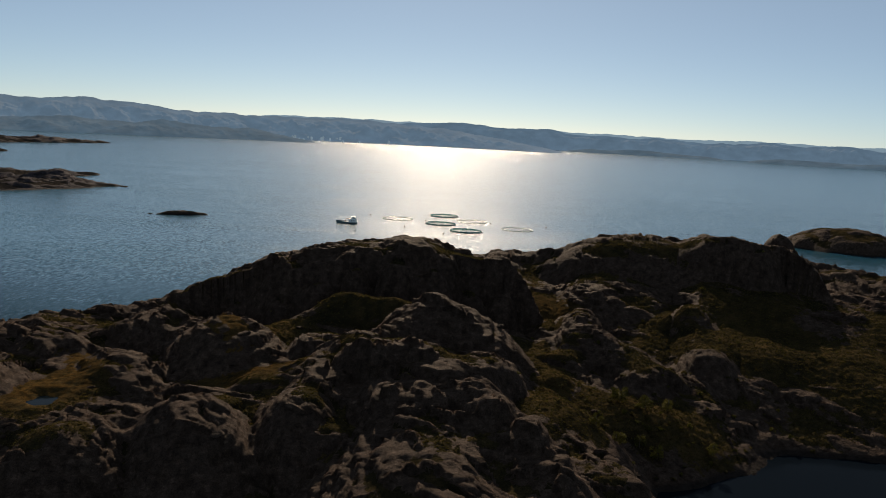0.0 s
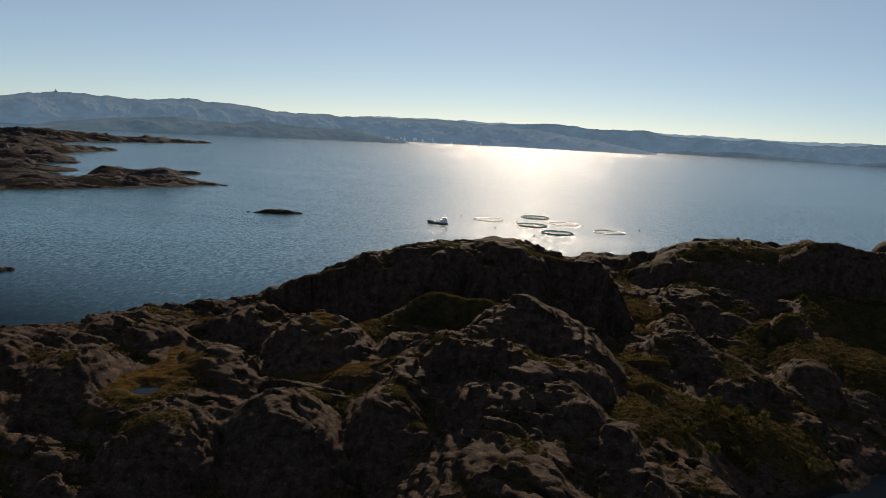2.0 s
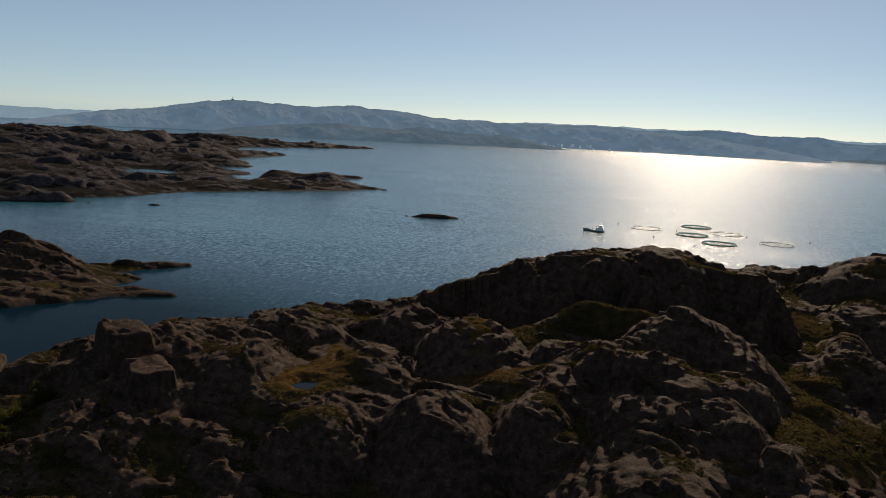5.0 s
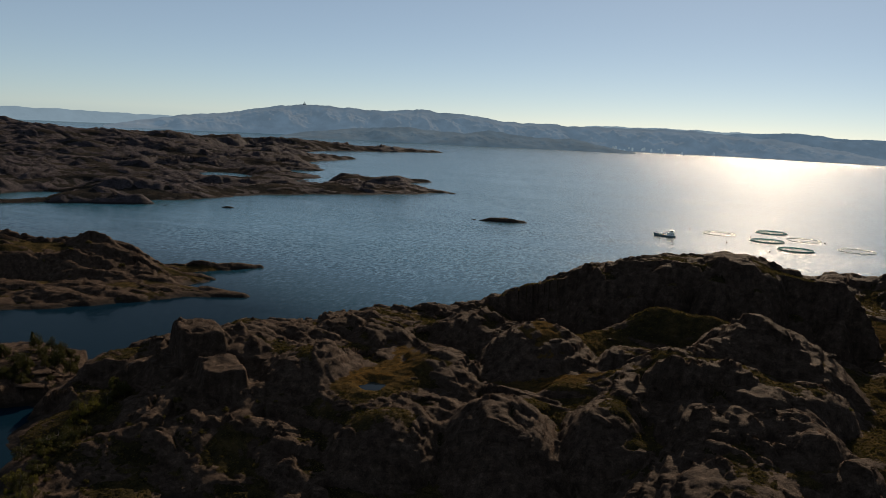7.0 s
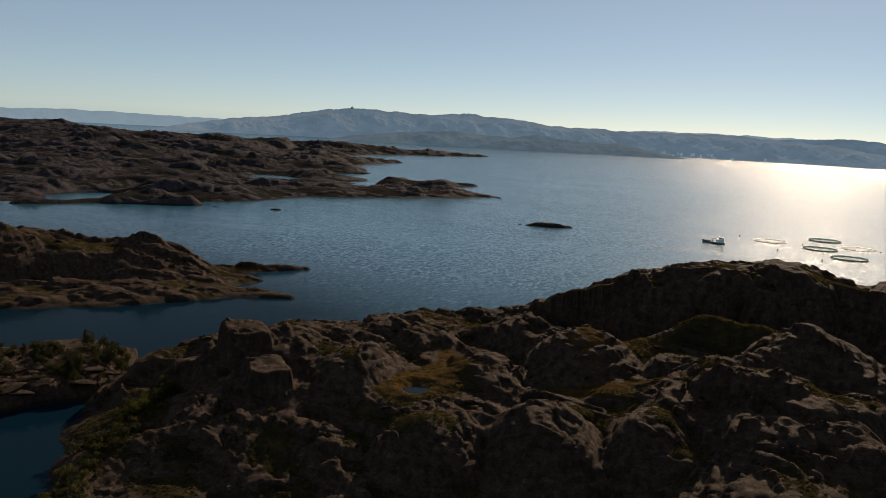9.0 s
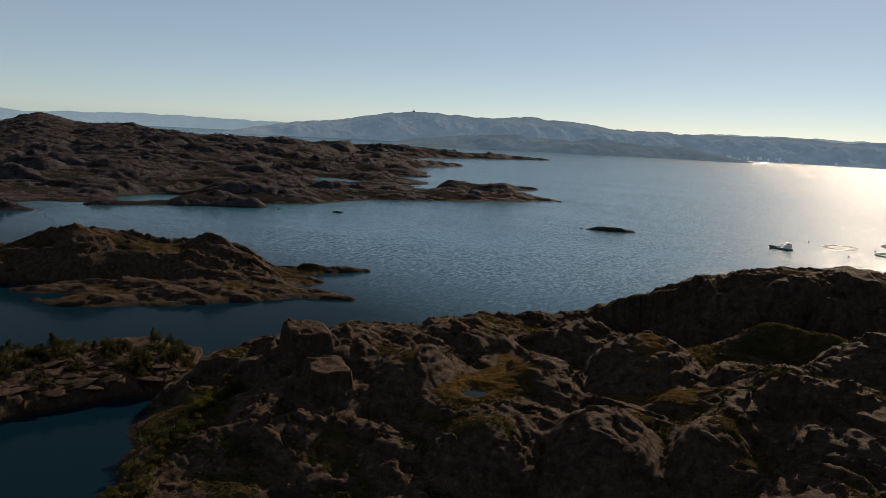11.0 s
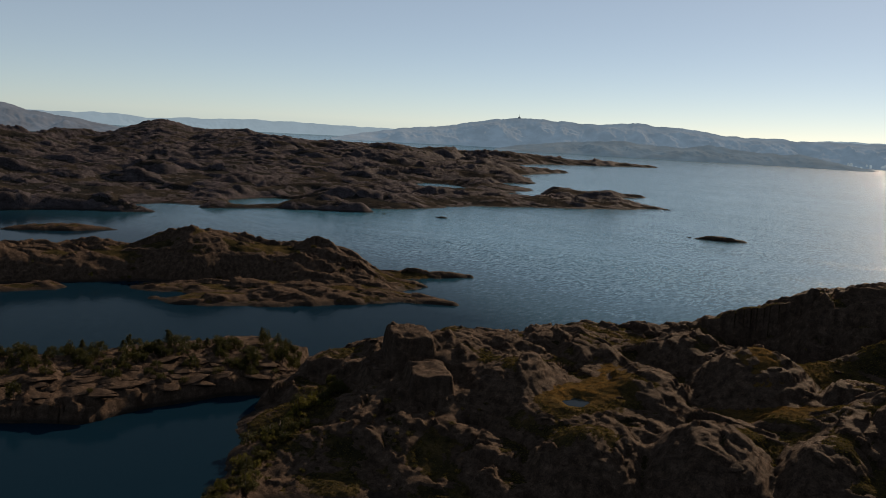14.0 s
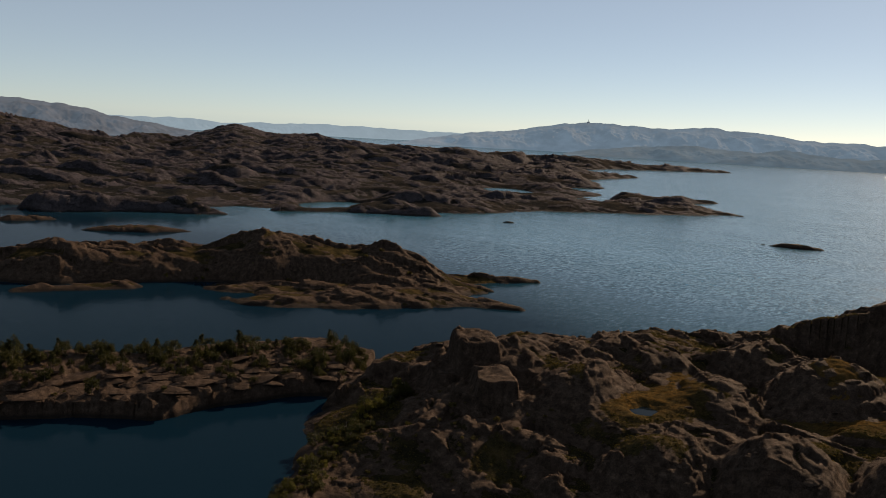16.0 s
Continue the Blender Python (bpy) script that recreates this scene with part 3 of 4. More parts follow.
def mainland(X, Y):
    L = Land(X + 16 * perlin(X / 120, Y / 120, 43) + 5 * perlin(X / 40, Y / 40, 44), Y + 16 * perlin(X / 120, Y / 120, 45) + 5 * perlin(X / 40, Y / 40, 46))
    L.hill(66, 1800, 76, 600, 900, 1200, 1.6, -5)
    L.hill(54, 1900, 48, 600, 1000, 900, 1.7, -5)
    L.hill(45, 1750, 32, 500, 720, 800, 1.8, -5)
    L.hill(53, 2600, 68, 260, 500, 700, 1.4, 30)
    L.ridge((42, 1020, 11, 70), (33, 1130, 8, 90), 2.0, -5)
    L.ridge((33, 1130, 9, 80), (24, 1200, 9, 60), 2.0, -5)
    L.ridge((24, 1200, 10, 45), (20.8, 1212, 1, 14), 2.0, -5)
    L.ridge((27, 1330, 9, 45), (22, 1390, 3, 20), 2.0, -5)
    L.ridge((36, 1750, 22, 140), (27, 2030, 4, 25), 1.8, -5)
    L.ridge((42, 2100, 32, 200), (30, 2500, 22, 110), 1.8, -5)
    L.ridge((30, 2500, 22, 90), (21.2, 2700, 1, 20), 1.8, -5)
    L.bay(46, 1005, 46, 50)
    L.ridge((49.5, 935, 5, 22), (44.5, 948, 3.5, 18), 2.0, -4)
    L.ridge((44.5, 948, 11, 32), (40.4, 945, 5, 20), 2.0, -4)
    L.ridge((63, 905, 13, 42), (56, 910, 14, 40), 3.0, -4, 0.7)
    L.ridge((56, 910, 13, 36), (53.2, 890, 2, 14), 2.2, -4)
    L.bay(35.7, 1355, 66, 62)
    L.bay(30.5, 1500, 130, 48, 8)
    L.bay(29.5, 2210, 150, 130)
    L.bay(40, 1360, 40, 16, -10)
    rs = random.Random(12)
    for k in range(120):
        az, d = rs.uniform(32, 68), rs.uniform(940, 2400)
        i = np.clip(np.hypot(X + math.sin(radians(az)) * d, Y - math.cos(radians(az)) * d), 0, None).argmin()
        base = L.z.ravel()[i]
        if base > 5 and (d > 1450 or az > 41):
            w = rs.uniform(24, 70) * (0.6 + d / 2400)
            L.hill(az, d, base + rs.uniform(3, 9) * (0.5 + d / 2400), w, w * rs.uniform(0.3, 0.5), w * rs.uniform(0.6, 1.1), 2.6, base - 8, rs.uniform(-10, 35), 3)
    far, az = np.hypot(X, Y), np.degrees(np.arctan2(-X, Y))
    L.z += np.interp(az, LANDCREST[0::2], LANDCREST[1::2]) * np.clip((far - 1200) / 600, 0, 1) * (L.z > -4)
    return L


X, Y = np.meshgrid(steps(-2500, (-1300, 6.0), (-330, 3.0)), steps(250, (1400, 3.0), (2750, 6.0)))
Z, V = relief(mainland(X, Y), X, Y, 1.15, 80, 1.25, 0.05, 0.75, 1.6, (4.6, 2.8, 1.1, 0.35), ((17.0, 2.0, 1.0), (7.0, 0.8, 0.5), (2.9, 0.25, 0.3)))
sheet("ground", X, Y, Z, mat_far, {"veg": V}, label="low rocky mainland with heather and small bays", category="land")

# ---- sea ----
m, n, l, b = material("sea_water")
n.remove(b)
# wind ripples tilt the surface; gusts and slicks make them stronger and weaker
def ripples(n, l, strength, scale):
    w1 = noise_tex(n, l, scale, 4, 0.8, (1, 0.35, 1))
    gust = noise_tex(n, l, 0.004, 4, 0.6, (0.45, 3.0, 1))
    swell = noise_tex(n, l, 0.03, 3, 0.6, (0.35, 1.6, 1))
    both = n.new("ShaderNodeMath")
    l.new(gust.outputs[0], both.inputs[0])
    l.new(swell.outputs[0], both.inputs[1])
    force = ramp(n, ((0.0, (0.5, 0.5, 0.5)), (1.0, (1.3, 1.3, 1.3))))
    span = n.new("ShaderNodeMapRange")
    span.inputs["From Min"].default_value, span.inputs["From Max"].default_value = 0.84, 1.16
    l.new(both.outputs[0], span.inputs["Value"])
    l.new(span.outputs[0], force.inputs[0])
    sub = n.new("ShaderNodeVectorMath")
    sub.operation = "SUBTRACT"
    sub.inputs[1].default_value = (0.5, 0.5, 0.5)
    l.new(w1.outputs["Color"], sub.inputs[0])
    mul = n.new("ShaderNodeVectorMath")
    mul.operation = "MULTIPLY"
    mul.inputs[1].default_value = (1.9 * strength, strength, 0)
    l.new(sub.outputs[0], mul.inputs[0])
    wind = n.new("ShaderNodeAttribute")
    wind.attribute_name = "wind"
    lee = n.new("ShaderNodeVectorMath")
    lee.operation = "SCALE"
    l.new(mul.outputs[0], lee.inputs[0])
    l.new(wind.outputs["Fac"], lee.inputs["Scale"])
    mul2 = n.new("ShaderNodeVectorMath")
    mul2.operation = "MULTIPLY"
    l.new(lee.outputs[0], mul2.inputs[0])
    l.new(force.outputs[0], mul2.inputs[1])
    up = n.new("ShaderNodeVectorMath")
    up.inputs[1].default_value = (0, 0, 1)
    l.new(mul2.outputs[0], up.inputs[0])
    nrm = n.new("ShaderNodeVectorMath")
    nrm.operation = "NORMALIZE"
    l.new(up.outputs[0], nrm.inputs[0])
    return nrm.outputs[0]


def water_shader(n, l, normal, body, rough, power):
    fres = n.new("ShaderNodeFresnel")
    fres.inputs["IOR"].default_value = 1.33
    fac = n.new("ShaderNodeMath")
    fac.operation = "POWER"
    fac.inputs[1].default_value = power
    gloss = n.new("ShaderNodeBsdfGlossy")
    gloss.inputs["Roughness"].default_value = rough
    deep = n.new("ShaderNodeBsdfDiffuse")
    deep.inputs["Color"].default_value = (*body, 1)
    mx = n.new("ShaderNodeMixShader")
    l.new(normal, fres.inputs["Normal"])
    l.new(normal, gloss.inputs["Normal"])
    l.new(fres.outputs[0], fac.inputs[0])
    l.new(fac.outputs[0], mx.inputs[0])
    l.new(deep.outputs[0], mx.inputs[1])
    l.new(gloss.outputs[0], mx.inputs[2])
    l.new(mx.outputs[0], n["Material Output"].inputs[0])


b = n.new("ShaderNodeBsdfPrincipled")
l.new(ripples(n, l, 0.70, 0.5), b.inputs["Normal"])
l.new(b.outputs[0], n["Material Output"].inputs[0])
wind = n.new("ShaderNodeAttribute")
wind.attribute_name = "wind"
rough = n.new("ShaderNodeMapRange")
rough.inputs["To Min"].default_value, rough.inputs["To Max"].default_value = 0.10, 0.18
l.new(wind.outputs["Fac"], rough.inputs["Value"])
l.new(rough.outputs[0], b.inputs["Roughness"])
shine = n.new("ShaderNodeAttribute")
shine.attribute_name = "shine"
l.new(shine.outputs["Fac"], b.inputs["Specular IOR Level"])
# IOR drops in the lee, so the sounds reflect less
density = n.new("ShaderNodeMapRange")
density.inputs["To Min"].default_value, density.inputs["To Max"].default_value = 1.05, 1.33
l.new(wind.outputs["Fac"], density.inputs["Value"])
l.new(density.outputs[0], b.inputs["IOR"])
# brighter body colour of open water stands in for part of the sky's reflection
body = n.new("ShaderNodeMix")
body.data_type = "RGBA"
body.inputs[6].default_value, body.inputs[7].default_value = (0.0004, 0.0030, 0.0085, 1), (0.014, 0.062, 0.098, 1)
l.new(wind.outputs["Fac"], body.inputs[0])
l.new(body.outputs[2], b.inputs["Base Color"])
mat_sea = m
X, Y = np.meshgrid(np.concatenate([np.arange(-6500, -1500, 500), np.arange(-1500, 1500, 30), np.arange(1500, 6501, 500)]),
                   np.concatenate([np.arange(-2500, -200, 300), np.arange(-200, 1800, 30), np.arange(1800, 6801, 500)]))
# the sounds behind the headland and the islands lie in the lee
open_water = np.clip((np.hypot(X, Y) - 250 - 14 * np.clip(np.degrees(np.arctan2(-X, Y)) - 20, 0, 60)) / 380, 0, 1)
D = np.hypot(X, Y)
# the open-water value falls towards the east, which darkens the sea there
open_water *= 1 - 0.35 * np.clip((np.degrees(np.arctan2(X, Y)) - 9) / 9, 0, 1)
# shine grows with distance to brighten the far water
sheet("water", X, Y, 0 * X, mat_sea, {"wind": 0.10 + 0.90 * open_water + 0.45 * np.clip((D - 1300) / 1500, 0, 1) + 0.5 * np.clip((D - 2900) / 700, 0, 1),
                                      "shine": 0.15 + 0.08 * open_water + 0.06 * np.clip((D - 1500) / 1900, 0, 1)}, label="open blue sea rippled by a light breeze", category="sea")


# ---- far mountains across the fjord ----
def far_range(name, d0, depth, tops, seed, mat, label, rough=1.0):
    """A mountain range along an arc; tops: bearing and height of its skyline."""
    az = np.radians(np.arange(tops[0][0], tops[-1][0], 0.06))
    t = np.linspace(0, 1, 60)
    A, T = np.meshgrid(az, t)
    top = np.interp(np.degrees(A), [a for a, h in tops], [h for a, h in tops])
    D = d0 + depth * T + 40 * perlin(np.degrees(A) * 0.35, A * 0 + 0.5, seed)
    X, Y = -np.sin(A) * D, np.cos(A) * D
    deg = np.degrees(A)
    top = top + np.clip(top / 60, 0.2, 1) * rough * (6.0 * perlin(deg * 1.1, deg * 0 + 0.3, seed + 7) + 2.4 * (billow(deg, deg * 0 + 0.4, 0.6, seed + 8) - 0.4) + 0.6 * perlin(deg * 5.5, deg * 0 + 0.7, seed + 9))
    prof = np.clip(T * 1.5, 0, 1) ** 0.8
    # spurs and ravines that run down to the water
    spur = sum(h * (0.55 - billow(deg + 0.25 * perlin(X / 90, Y / 90, seed + 6), D / 150, w, seed + k)) for k, (w, h) in enumerate(((3.4, 34), (1.5, 18), (0.62, 8), (0.27, 3))))
    spur += 7 * perlin(X / 45, Y / 45, seed + 5) + 4 * perlin(X / 19, Y / 19, seed + 12)
    Z = top * prof * np.where(T > 0.67, 1 - (T - 0.67) * 1.2, 1) + rough * spur * np.clip(T * 4, 0, 1) * np.clip((0.58 - T) * 4, 0, 1) * np.clip(top / 110, 0.08, 1) - 2
    return sheet(name, X, Y, Z, mat, floor=-50, label=label, category="mountains")


# bluish emission puts the light of the hazy air into the far land itself
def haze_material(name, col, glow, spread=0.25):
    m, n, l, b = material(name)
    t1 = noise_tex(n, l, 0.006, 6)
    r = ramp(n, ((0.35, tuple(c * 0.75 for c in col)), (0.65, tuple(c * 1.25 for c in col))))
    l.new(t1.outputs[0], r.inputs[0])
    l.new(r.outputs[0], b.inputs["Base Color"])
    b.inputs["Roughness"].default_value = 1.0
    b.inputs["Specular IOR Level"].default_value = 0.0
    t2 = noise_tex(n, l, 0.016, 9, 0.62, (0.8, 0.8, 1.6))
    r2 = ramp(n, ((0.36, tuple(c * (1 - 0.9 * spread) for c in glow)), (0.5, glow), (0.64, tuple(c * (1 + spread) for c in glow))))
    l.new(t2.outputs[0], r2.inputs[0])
    # glow slightly stronger low down, as for thicker air over the water
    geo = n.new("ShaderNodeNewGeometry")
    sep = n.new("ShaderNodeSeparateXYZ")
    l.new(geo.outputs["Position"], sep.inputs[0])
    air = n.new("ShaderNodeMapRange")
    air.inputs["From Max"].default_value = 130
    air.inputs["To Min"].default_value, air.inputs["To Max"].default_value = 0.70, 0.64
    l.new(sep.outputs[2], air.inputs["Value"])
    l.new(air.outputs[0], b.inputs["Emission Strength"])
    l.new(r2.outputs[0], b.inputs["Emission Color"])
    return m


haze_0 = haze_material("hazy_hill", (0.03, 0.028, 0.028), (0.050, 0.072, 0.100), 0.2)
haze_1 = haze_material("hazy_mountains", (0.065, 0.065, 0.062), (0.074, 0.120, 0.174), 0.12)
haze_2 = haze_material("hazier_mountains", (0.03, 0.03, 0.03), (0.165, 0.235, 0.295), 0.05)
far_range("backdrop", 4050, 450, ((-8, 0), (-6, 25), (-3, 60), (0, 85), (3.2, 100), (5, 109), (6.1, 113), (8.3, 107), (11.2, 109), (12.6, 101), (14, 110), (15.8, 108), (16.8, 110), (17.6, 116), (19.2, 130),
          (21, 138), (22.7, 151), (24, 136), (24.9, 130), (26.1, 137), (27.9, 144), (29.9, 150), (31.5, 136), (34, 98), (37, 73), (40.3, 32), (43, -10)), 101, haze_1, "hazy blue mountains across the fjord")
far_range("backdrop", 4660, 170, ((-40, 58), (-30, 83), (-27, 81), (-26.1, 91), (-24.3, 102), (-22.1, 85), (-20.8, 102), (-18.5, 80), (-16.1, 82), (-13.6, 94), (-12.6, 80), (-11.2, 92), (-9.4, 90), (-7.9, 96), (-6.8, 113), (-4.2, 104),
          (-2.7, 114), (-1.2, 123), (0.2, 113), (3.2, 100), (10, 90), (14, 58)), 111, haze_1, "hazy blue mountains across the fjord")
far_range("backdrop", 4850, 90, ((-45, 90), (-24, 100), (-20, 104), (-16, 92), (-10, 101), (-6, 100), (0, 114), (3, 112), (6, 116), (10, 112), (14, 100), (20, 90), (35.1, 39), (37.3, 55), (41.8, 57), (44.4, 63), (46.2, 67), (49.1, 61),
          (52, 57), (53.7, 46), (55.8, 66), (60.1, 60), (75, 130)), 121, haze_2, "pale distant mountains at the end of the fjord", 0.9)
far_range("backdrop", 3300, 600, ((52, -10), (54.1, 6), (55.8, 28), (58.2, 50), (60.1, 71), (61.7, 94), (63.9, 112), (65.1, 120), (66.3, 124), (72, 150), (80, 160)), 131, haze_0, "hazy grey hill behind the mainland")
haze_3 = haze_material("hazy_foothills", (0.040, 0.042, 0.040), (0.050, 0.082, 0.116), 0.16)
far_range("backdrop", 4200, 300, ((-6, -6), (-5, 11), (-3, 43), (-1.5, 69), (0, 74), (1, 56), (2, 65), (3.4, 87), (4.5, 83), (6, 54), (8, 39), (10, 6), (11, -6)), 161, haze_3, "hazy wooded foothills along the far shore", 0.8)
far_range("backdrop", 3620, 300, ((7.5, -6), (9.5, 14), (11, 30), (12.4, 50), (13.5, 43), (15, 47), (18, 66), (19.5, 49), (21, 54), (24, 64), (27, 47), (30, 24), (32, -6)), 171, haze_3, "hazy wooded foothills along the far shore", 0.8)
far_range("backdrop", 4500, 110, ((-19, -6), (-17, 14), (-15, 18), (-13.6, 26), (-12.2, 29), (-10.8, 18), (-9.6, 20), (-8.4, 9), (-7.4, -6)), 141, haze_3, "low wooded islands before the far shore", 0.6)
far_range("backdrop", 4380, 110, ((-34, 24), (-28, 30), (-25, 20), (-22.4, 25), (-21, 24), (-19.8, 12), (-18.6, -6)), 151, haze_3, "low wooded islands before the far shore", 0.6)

# ==== things ====
def plain(name, col, rough=0.6, metal=0.0, grain=0.0, scale=2.0):
    m, n, l, b = material(name)
    b.inputs["Roughness"].default_value, b.inputs["Metallic"].default_value = rough, metal
    if grain:
        t = noise_tex(n, l, scale, 5)
        r = ramp(n, ((0.35, tuple(c * (1 - grain) for c in col)), (0.65, tuple(min(1, c * (1 + grain)) for c in col))))
        l.new(t.outputs[0], r.inputs[0])
        l.new(r.outputs[0], b.inputs["Base Color"])
    else:
        b.inputs["Base Color"].default_value = (*col, 1)
    return m


def thing(name, x, y, z, turn=0.0):
    ob = new(name)
    ob.matrix_basis = pose(x, y, z, 0, 0, turn)
    return ob


def part(name, bm, mat, parent=None, label="", smooth=False, outward=True):
    me = bpy.data.meshes.new(name)
    if outward:
        bmesh.ops.recalc_face_normals(bm, faces=bm.faces)
    bm.to_mesh(me)
    bm.free()
    me.materials.append(mat)
    if smooth:
        me.polygons.foreach_set("use_smooth", np.ones(len(me.polygons), bool))
    ob = new(name, me)
    ob.parent = parent
    return tagged(ob, label)


def box(bm, x0, x1, y0, y1, z0, z1, bevel=0.0):
    v = bmesh.ops.create_cube(bm, size=1.0)["verts"]
    for p in v:
        p.co = Vector((x0 + (p.co.x + 0.5) * (x1 - x0), y0 + (p.co.y + 0.5) * (y1 - y0), z0 + (p.co.z + 0.5) * (z1 - z0)))
    if bevel:
        edges = list({e for p in v for e in p.link_edges})
        bmesh.ops.bevel(bm, geom=edges, offset=bevel, segments=2, affect="EDGES")
    return bm


def rod(bm, a, b, r0, r1=None, sides=8):
    a, b = Vector(a), Vector(b)
    m = Matrix.Translation((a + b) / 2) @ (b - a).to_track_quat("Z", "Y").to_matrix().to_4x4()
    bmesh.ops.create_cone(bm, cap_ends=True, segments=sides, radius1=r0, radius2=r0 if r1 is None else r1, depth=(b - a).length, matrix=m)
    return bm


def hoop(bm, radius, tube, z, around=72, sides=8):
    rings = []
    for i in range(around):
        a = 2 * math.pi * i / around
        rings.append([bm.verts.new(((radius + tube * math.cos(b)) * math.cos(a), (radius + tube * math.cos(b)) * math.sin(a), z + tube * math.sin(b)))
                      for b in (2 * math.pi * j / sides for j in range(sides))])
    for i in range(around):
        p, q = rings[i], rings[(i + 1) % around]
        for j in range(sides):
            k = (j + 1) % sides
            bm.faces.new((p[j], q[j], q[k], p[k]))
    return bm


def cell_mean(G, x, y):
    i, j = np.clip(np.searchsorted(HX, x), 1, len(HX) - 1), np.clip(np.searchsorted(HY, y), 1, len(HY) - 1)
    fx, fy = np.clip((x - HX[i - 1]) / (HX[i] - HX[i - 1]), 0, 1), np.clip((y - HY[j - 1]) / (HY[j] - HY[j - 1]), 0, 1)
    return (G[j - 1, i - 1] * (1 - fx) + G[j - 1, i] * fx) * (1 - fy) + (G[j, i - 1] * (1 - fx) + G[j, i] * fx) * fy


def before_lean(x, y):
    px, py, r = x, y, np.hypot(x, y)
    for k in range(6):
        s = cell_mean(HS, px, py)
        px, py = px + 0.7 * (x + s * x / r - px), py + 0.7 * (y + s * y / r - py)
    return px, py


def ground_z(x, y):
    return cell_mean(HZ, *before_lean(x, y))


def ground_veg(x, y):
    return HV[np.clip(np.searchsorted(HY, y), 0, len(HY) - 1), np.clip(np.searchsorted(HX, x), 0, len(HX) - 1)]


# ---- pond on the headland ----
m, n, l, b = material("still_water")
n.remove(b)
t = noise_tex(n, l, 1.5, 3)
bump = n.new("ShaderNodeBump")
bump.inputs["Strength"].default_value, bump.inputs["Distance"].default_value = 0.3, 0.03
l.new(t.outputs[0], bump.inputs["Height"])
water_shader(n, l, bump.outputs[0], (0.004, 0.007, 0.010), 0.06, 1.5)
bm = bmesh.new()
rim = [bm.verts.new((POND[0] + 5.5 * math.cos(a) * (1 + 0.1 * math.sin(3 * a)), POND[1] + 6.5 * math.sin(a) * (1 + 0.1 * math.cos(2 * a)), POND_Z)) for a in np.linspace(0, 2 * math.pi, 40, endpoint=False)]
bm.faces.new(rim)
mat_still = m
m, n, l, b = material("dark_lake_water")
n.remove(b)
t = noise_tex(n, l, 0.8, 3)
bump = n.new("ShaderNodeBump")
bump.inputs["Strength"].default_value, bump.inputs["Distance"].default_value = 0.3, 0.03
l.new(t.outputs[0], bump.inputs["Height"])
# reflects more weakly than the pool, which keeps the lake dark
water_shader(n, l, bump.outputs[0], (0.003, 0.005, 0.008), 0.08, 2.1)
mat_lake = m
pond = part("water", bm, mat_still, outward=False)
tagged(pond, "small still rain pool in a rock hollow", "pond", kind="structure")


bm = bmesh.new()
cx, cy = at(-24.5, 268)
bm.faces.new([bm.verts.new((cx + 95 * math.cos(a), cy + 72 * math.sin(a), 0.06)) for a in np.linspace(0, 2 * math.pi, 60, endpoint=False)])
tagged(part("water", bm, mat_lake, outward=False), "dark calm lake below the heath slope", "lake", kind="structure")

# ---- skerries ----
def skerry(az, d, length, width, top, turn, seed, label):
    cx, cy = at(az, d)
    step = max(length / 90, 0.35)
    X, Y = grid(cx - length * 0.65, cx + length * 0.65, cy - length * 0.65, cy + length * 0.65, step)
    L = Land(X + 0.06 * length * perlin(X / length * 5, Y / length * 5, seed), Y + 0.06 * length * perlin(X / length * 5, Y / length * 5, seed + 1))
    L.hill(az, d, top, length / 2, width / 2, width / 2, 2.2, -0.8, turn, 0.6)
    L.hill(az - 0.12 * length / d * 57, d, top * 0.75, length / 5, width / 2.4, width / 2.4, 2.0, -1.2, turn, 0.6)
    Z, V = relief(L, X, Y, 0.5, seed + 2, 0.8)
    ob = sheet("skerry", X, Y, Z, mat_land, {"veg": V * (Z > 3.0)}, floor=-0.6)
    ob["kind"] = ""
    del ob["kind"]
    return tagged(ob, label, "skerry", "skerries in the fjord")


skerry(16.7, 884, 54, 15, 4.2, 0, 210, "low bare rock skerry lying in open water")
skerry(18.6, 888, 7, 4, 0.7, 0, 214, "tiny wave-washed rock beside a low skerry")
skerry(20.15, 1195, 16, 8, 1.6, 0, 218, "small dark rock off the point of the land")
skerry(34.7, 914, 15, 8, 1.7, 0, 222, "small dark rock in the quiet sound")
skerry(38.6, 925, 5, 4, 1.0, 0, 226, "tiny dark rock near the mainland shore")
skerry(58.7, 752, 96, 24, 4.4, -6, 230, "long flat grassy rock islet in the sound")
skerry(65.2, 825, 60, 22, 3.4, 0, 234, "low bare rock islet near the mainland")
skerry(46.6, 381, 9, 6, 1.8, 0, 238, "flat rock rising from the water behind the wooded strip")
skerry(24.3, 1330, 34, 14, 4.0, 0, 242, "round rock islet off the point of the land")
skerry(26.0, 1420, 26, 10, 2.6, 0, 246, "low rock islet off the point of the land")
skerry(-25.4, 930, 128, 90, 20, 0, 250, "rounded bare rock islet beyond a narrow channel")


# ---- fish farm ----
mat_pipe = plain("weathered_polyethylene", (0.05, 0.12, 0.12), 0.45, 0, 0.3, 0.8)
mat_rail = plain("grey_plastic_pipe", (0.12, 0.16, 0.16), 0.5)
mat_net = plain("teal_netting", (0.06, 0.30, 0.29), 0.8, 0, 0.3, 1.5)
mat_buoy = plain("dark_buoy_plastic", (0.05, 0.03, 0.02), 0.5)


